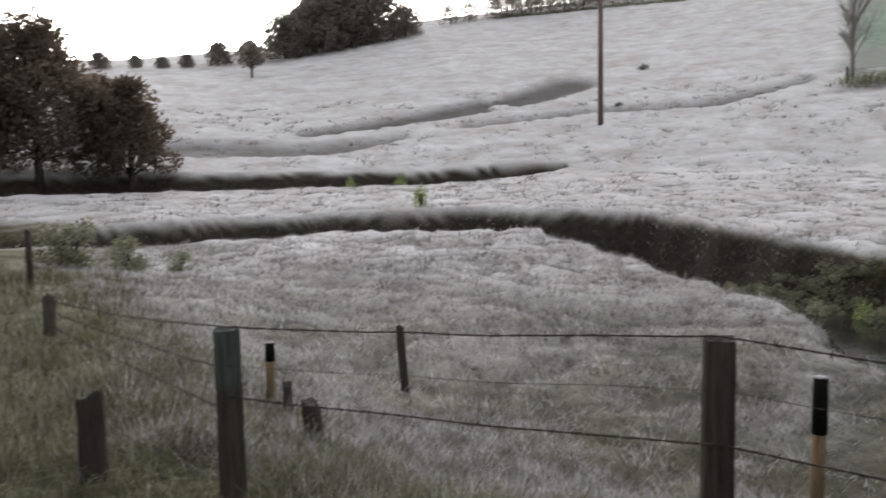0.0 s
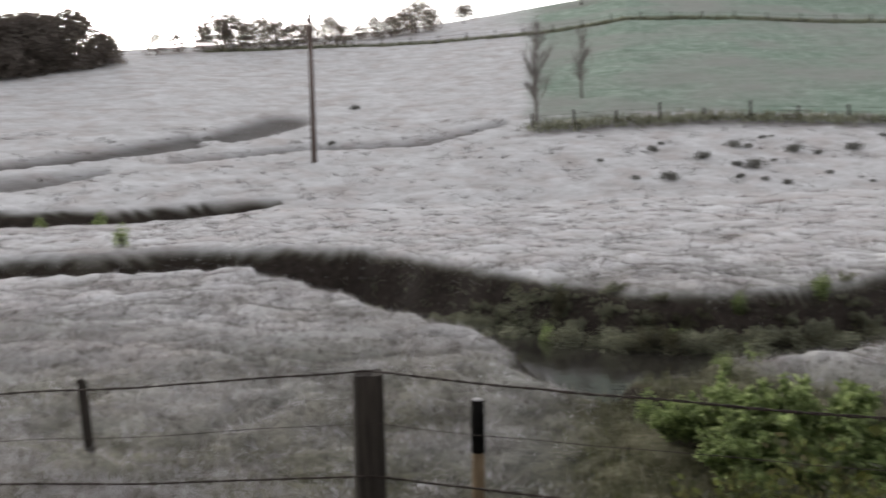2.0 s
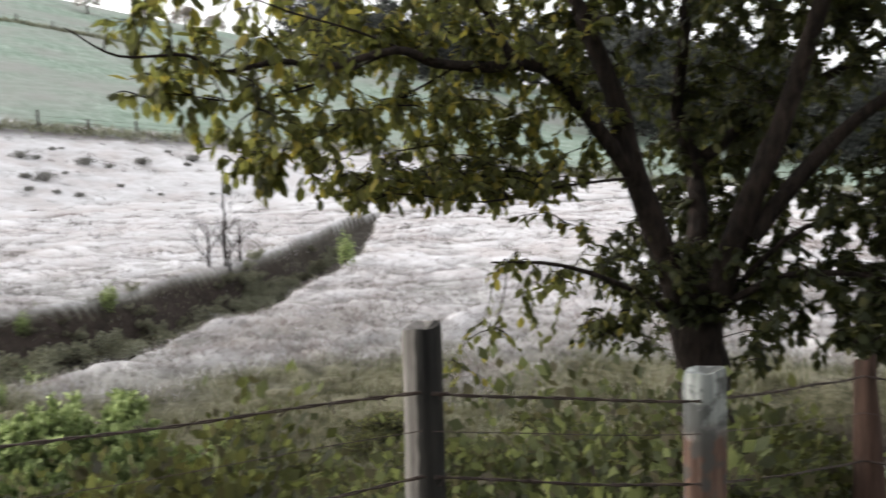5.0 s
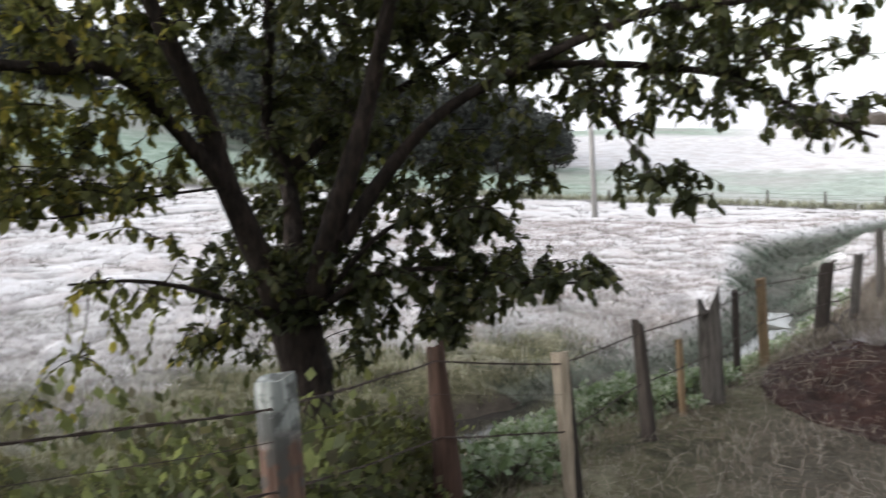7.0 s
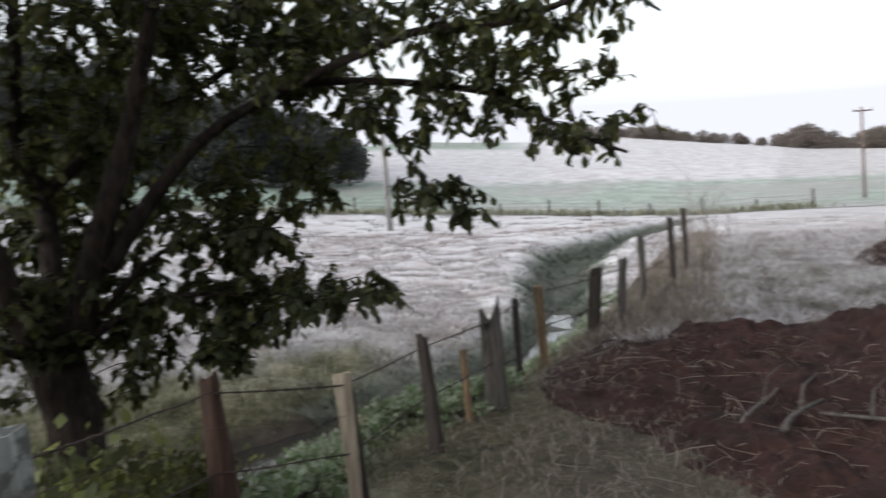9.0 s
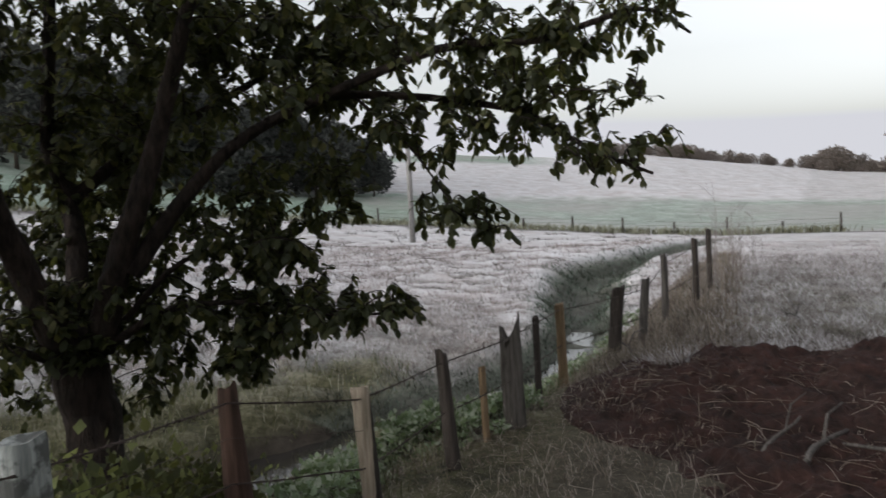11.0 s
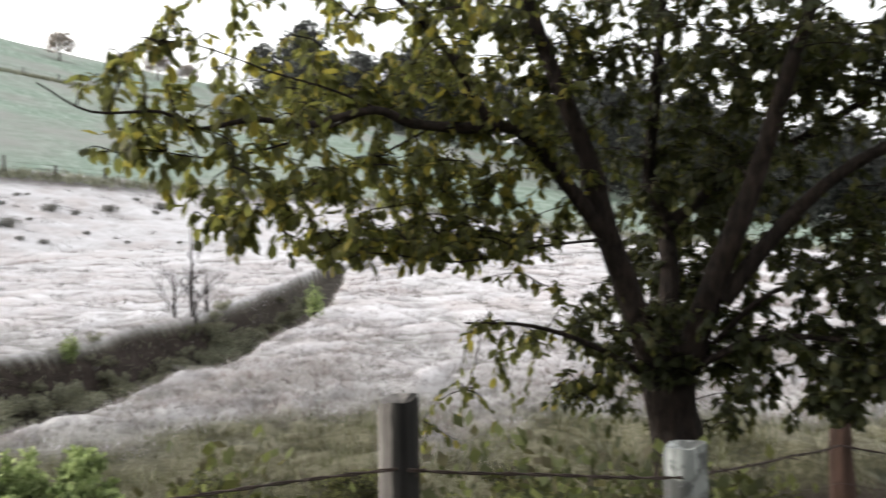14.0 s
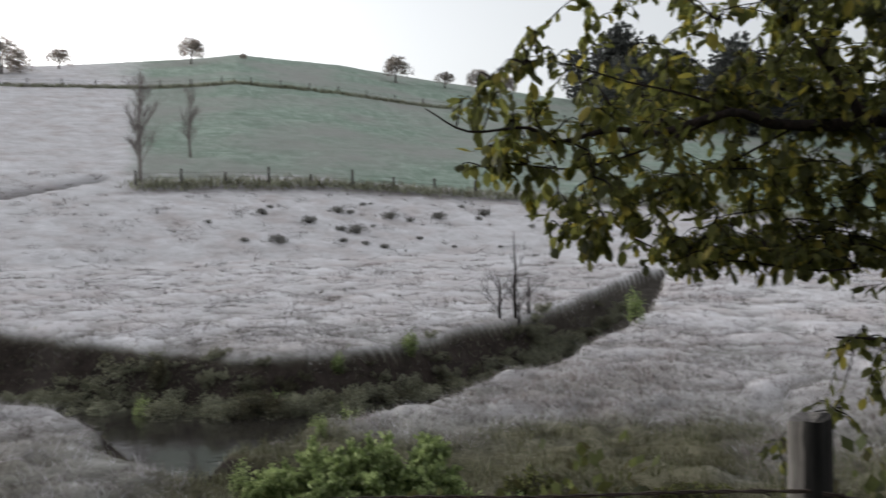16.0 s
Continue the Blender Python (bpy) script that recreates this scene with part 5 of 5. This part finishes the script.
def tussocks(name, label, count, per, near, far, az0, az1, seed, keep, high, wide, spread, lean, material, power=1.0, simple=False):
    px, py, z, sunk, out, d, rng = scatter(count, near, far, az0, az1, seed, power)
    ok = keep(out, sunk, d, px, py)
    px, py, d = px[ok], py[ok], d[ok]
    n = len(px)
    big = rng.uniform(.35, 1.6, n)
    bx = np.repeat(px, per) + rng.normal(0, 1, n * per) * np.repeat(spread(d) * big, per)
    by = np.repeat(py, per) + rng.normal(0, 1, n * per) * np.repeat(spread(d) * big, per)
    bz, s2 = land(bx, by)
    for x0, y0, rx, ry, heap_high in ((5.65, -4.15, 1.6, 1.35, .29), (4.7, -5.3, 1.8, 1.7, .42), (8.6, -10.9, 2.0, 1.8, .6)):
        inside = np.clip(1 - ((bx - x0) / rx) ** 2 - ((by - y0) / ry) ** 2, 0, 1)
        bz = np.where(inside > 0, np.maximum(bz, ground_z(x0, y0) + heap_high * inside ** 1.1), bz)
    toward = np.arctan2(by - np.repeat(py, per), bx - np.repeat(px, per))
    h = high(np.repeat(d, per)) * np.repeat(big, per) * rng.uniform(.5, 1.2, n * per)
    base = np.stack([bx, by, bz - .02], 1)
    me = blades(name, base, h, wide(np.repeat(d, per)) * rng.uniform(.7, 1.3, n * per), np.clip(rng.normal(lean, .25, n * per), .1, 1.4), material, seed, toward, simple)
    return tagged(new(name, me), label, "grass", kind="stuff")


tussocks("frosted_grass", "short tussocky meadow grass white with frost", 24000, 18, 4.2, 45, -34, 140, 1, lambda o, s, d, x, y: (rime(x, y) > .5) & (s < .02) & (d > 15), lambda d: .09 + .0015 * d, lambda d: .003 + .0005 * d, lambda d: .05 + .003 * d, 1.3, FROST_GRASS, 1.0, True)
tussocks("rimed_grass", "brownish meadow grass lightly white with rime", 13500, 30, 3.4, 26, -36, 110, 11, lambda o, s, d, x, y: (rime(x, y) > .3) & (o > -1.2) & (s < .03) & (tussock(x, y) > .16 + .1 * lumps(x * .8, y * .8, 31)), lambda d: .12 + .0012 * d, lambda d: .0045 + .0006 * d, lambda d: .085 + .003 * d, 1.1, RIME_GRASS, 1.0, True)
tussocks("bank_grass", "rough green and straw coloured grass along the fence", 16500, 11, 2.2, 18, -60, 120, 2, lambda o, s, d, x, y: (o > -2.5) & ((rime(x, y) < .4) | (o < 1.5) & (x < y * .6)) & (s < .5) & ~((y < -.9) & (o < .25)), lambda d: .15 + .008 * d, lambda d: .004 + .0006 * d, lambda d: .06 + .004 * d, .9, GREEN_GRASS)
tussocks("creek_grass", "dull grass hanging over the brook banks", 5000, 9, 6, 14, 40, 140, 3, lambda o, s, d, x, y: (s < .5) & (s > .005) & (x > y), lambda d: .08 + .002 * d, lambda d: .003 + .0006 * d, lambda d: .06 + .004 * d, .8, DARK_WEED)
tussocks("bank_grass", "olive grey rank grass down the creek bank", 7000, 10, 11, 34, 14, 62, 16, lambda o, s, d, x, y: (s > .25) & (s < .8), lambda d: .1 + .003 * d, lambda d: .005 + .0008 * d, lambda d: .1 + .004 * d, .9, BRUSH_LEAF)
tussocks("brook_grass", "blue green frosted grass down the brook ravine", 9000, 10, 14, 46, 98, 130, 27, lambda o, s, d, x, y: (s > .12) & (s < .97), lambda d: .1 + .003 * d, lambda d: .004 + .0007 * d, lambda d: .1 + .004 * d, .9, RAVINE_GRASS)
tussocks("frosted_sedge", "grey frosted grass leaning over the creek edge", 15000, 9, 14, 42, -25, 66, 26, lambda o, s, d, x, y: (s > .004) & (s < np.where(x > 21, .6, .22)), lambda d: .08 + .0015 * d, lambda d: .004 + .0006 * d, lambda d: .08 + .003 * d, 1.1, FROST_GRASS)
# dark tufts added to draw the shaded sides of the meadow tussocks
tussocks("brown_tufts", "low brown grass tufts standing in for the shaded sides of tussocks", 4200, 24, 3.8, 75, -34, 125, 17, lambda o, s, d, x, y: (rime(x, y) > .5) & (s < .02), lambda d: .12 + .001 * d, lambda d: .006 + .0007 * d, lambda d: .12 + .0025 * d, 1.0, SHADE_TUFT, .4, True)
tussocks("brown_tufts", "pinkish brown grass tufts in the frost beyond the brook", 5200, 24, 12, 48, 42, 124, 18, lambda o, s, d, x, y: (rime(x, y) > .25) & (s < .02) & (o > 1) & (lumps(x * .35, y * .35, 41) + lumps(x * 1.1, y * 1.1, 42) > np.interp(np.degrees(np.arctan2(x, y)), (42, 80, 95), (.1, .1, -.5)) + .9 * smooth(17, 24, d) * (y > 3)), lambda d: .13 + .001 * d, lambda d: .006 + .0007 * d, lambda d: .13 + .0035 * d, 1.0, PINK_TUFT, .6, True)
tussocks("dry_grass", "tangled dry grass round the red earth and fence foot", 3600, 9, 3.2, 11, 92, 150, 4, lambda o, s, d, x, y: (o > -2.6) & (o < .9) & (1.15 * y + x > .75 + .3 * np.sin(3 * x)) & ((np.hypot(x - 5.7, y + 4.3) > 1.35) & (np.hypot(x - 4.7, y + 5.3) > 1.55) & (x - .8 * y > 4.9) | (x - .8 * y > 7.6) & (y > -3.4)), lambda d: .075 + .004 * d, lambda d: .0018 + .0004 * d, lambda d: .08 + .004 * d, 1.4, STRAW)


def rank_grass(name, label, line, seed, high, wide):
    rng = np.random.default_rng(seed)
    pts = np.array(line)
    k = rng.integers(0, len(pts) - 1, 9000)
    u = rng.uniform(0, 1, 9000)[:, None]
    at = pts[k] * (1 - u) + pts[k + 1] * u
    bx, by = at[:, 0] + rng.normal(0, wide, 9000), at[:, 1] + rng.normal(0, wide, 9000)
    base = np.stack([bx, by, land(bx, by)[0] - .03], 1)
    me = blades(name, base, rng.uniform(.4, 1.2, 9000) * high, np.full(9000, .09), np.clip(rng.normal(.5, .25, 9000), .1, 1.2), BRUSH_LEAF, seed)
    return tagged(new(name, me), label, "grass", kind="stuff")


rank_grass("rank_grass", "dark rank grass under the pasture fence", fence_line, 51, .75, .8)
rank_grass("rank_grass", "dark rank grass along the upper fence line", up_line, 52, .75, .5)
tussocks("fence_weeds", "grey brown dead weeds along the far fence", 4200, 9, 8.2, 28, 112, 126, 14, lambda o, s, d, x, y: (o > -1.5) & (o < .7), lambda d: .1 + .006 * d, lambda d: .002 + .0006 * d, lambda d: .08 + .004 * d, .6, STRAW)
tussocks("frosted_stubble", "pale frosted straw littering the plot behind the mound", 9000, 10, 6.5, 24, 112, 141, 15, lambda o, s, d, x, y: (o < -.6) & (d > 7.7) & (np.hypot(x - 8.6, y + 10.9) > 1.7), lambda d: .09 + .002 * d, lambda d: .004 + .0006 * d, lambda d: .1 + .004 * d, 1.3, RIME_GRASS, 1.0, True)
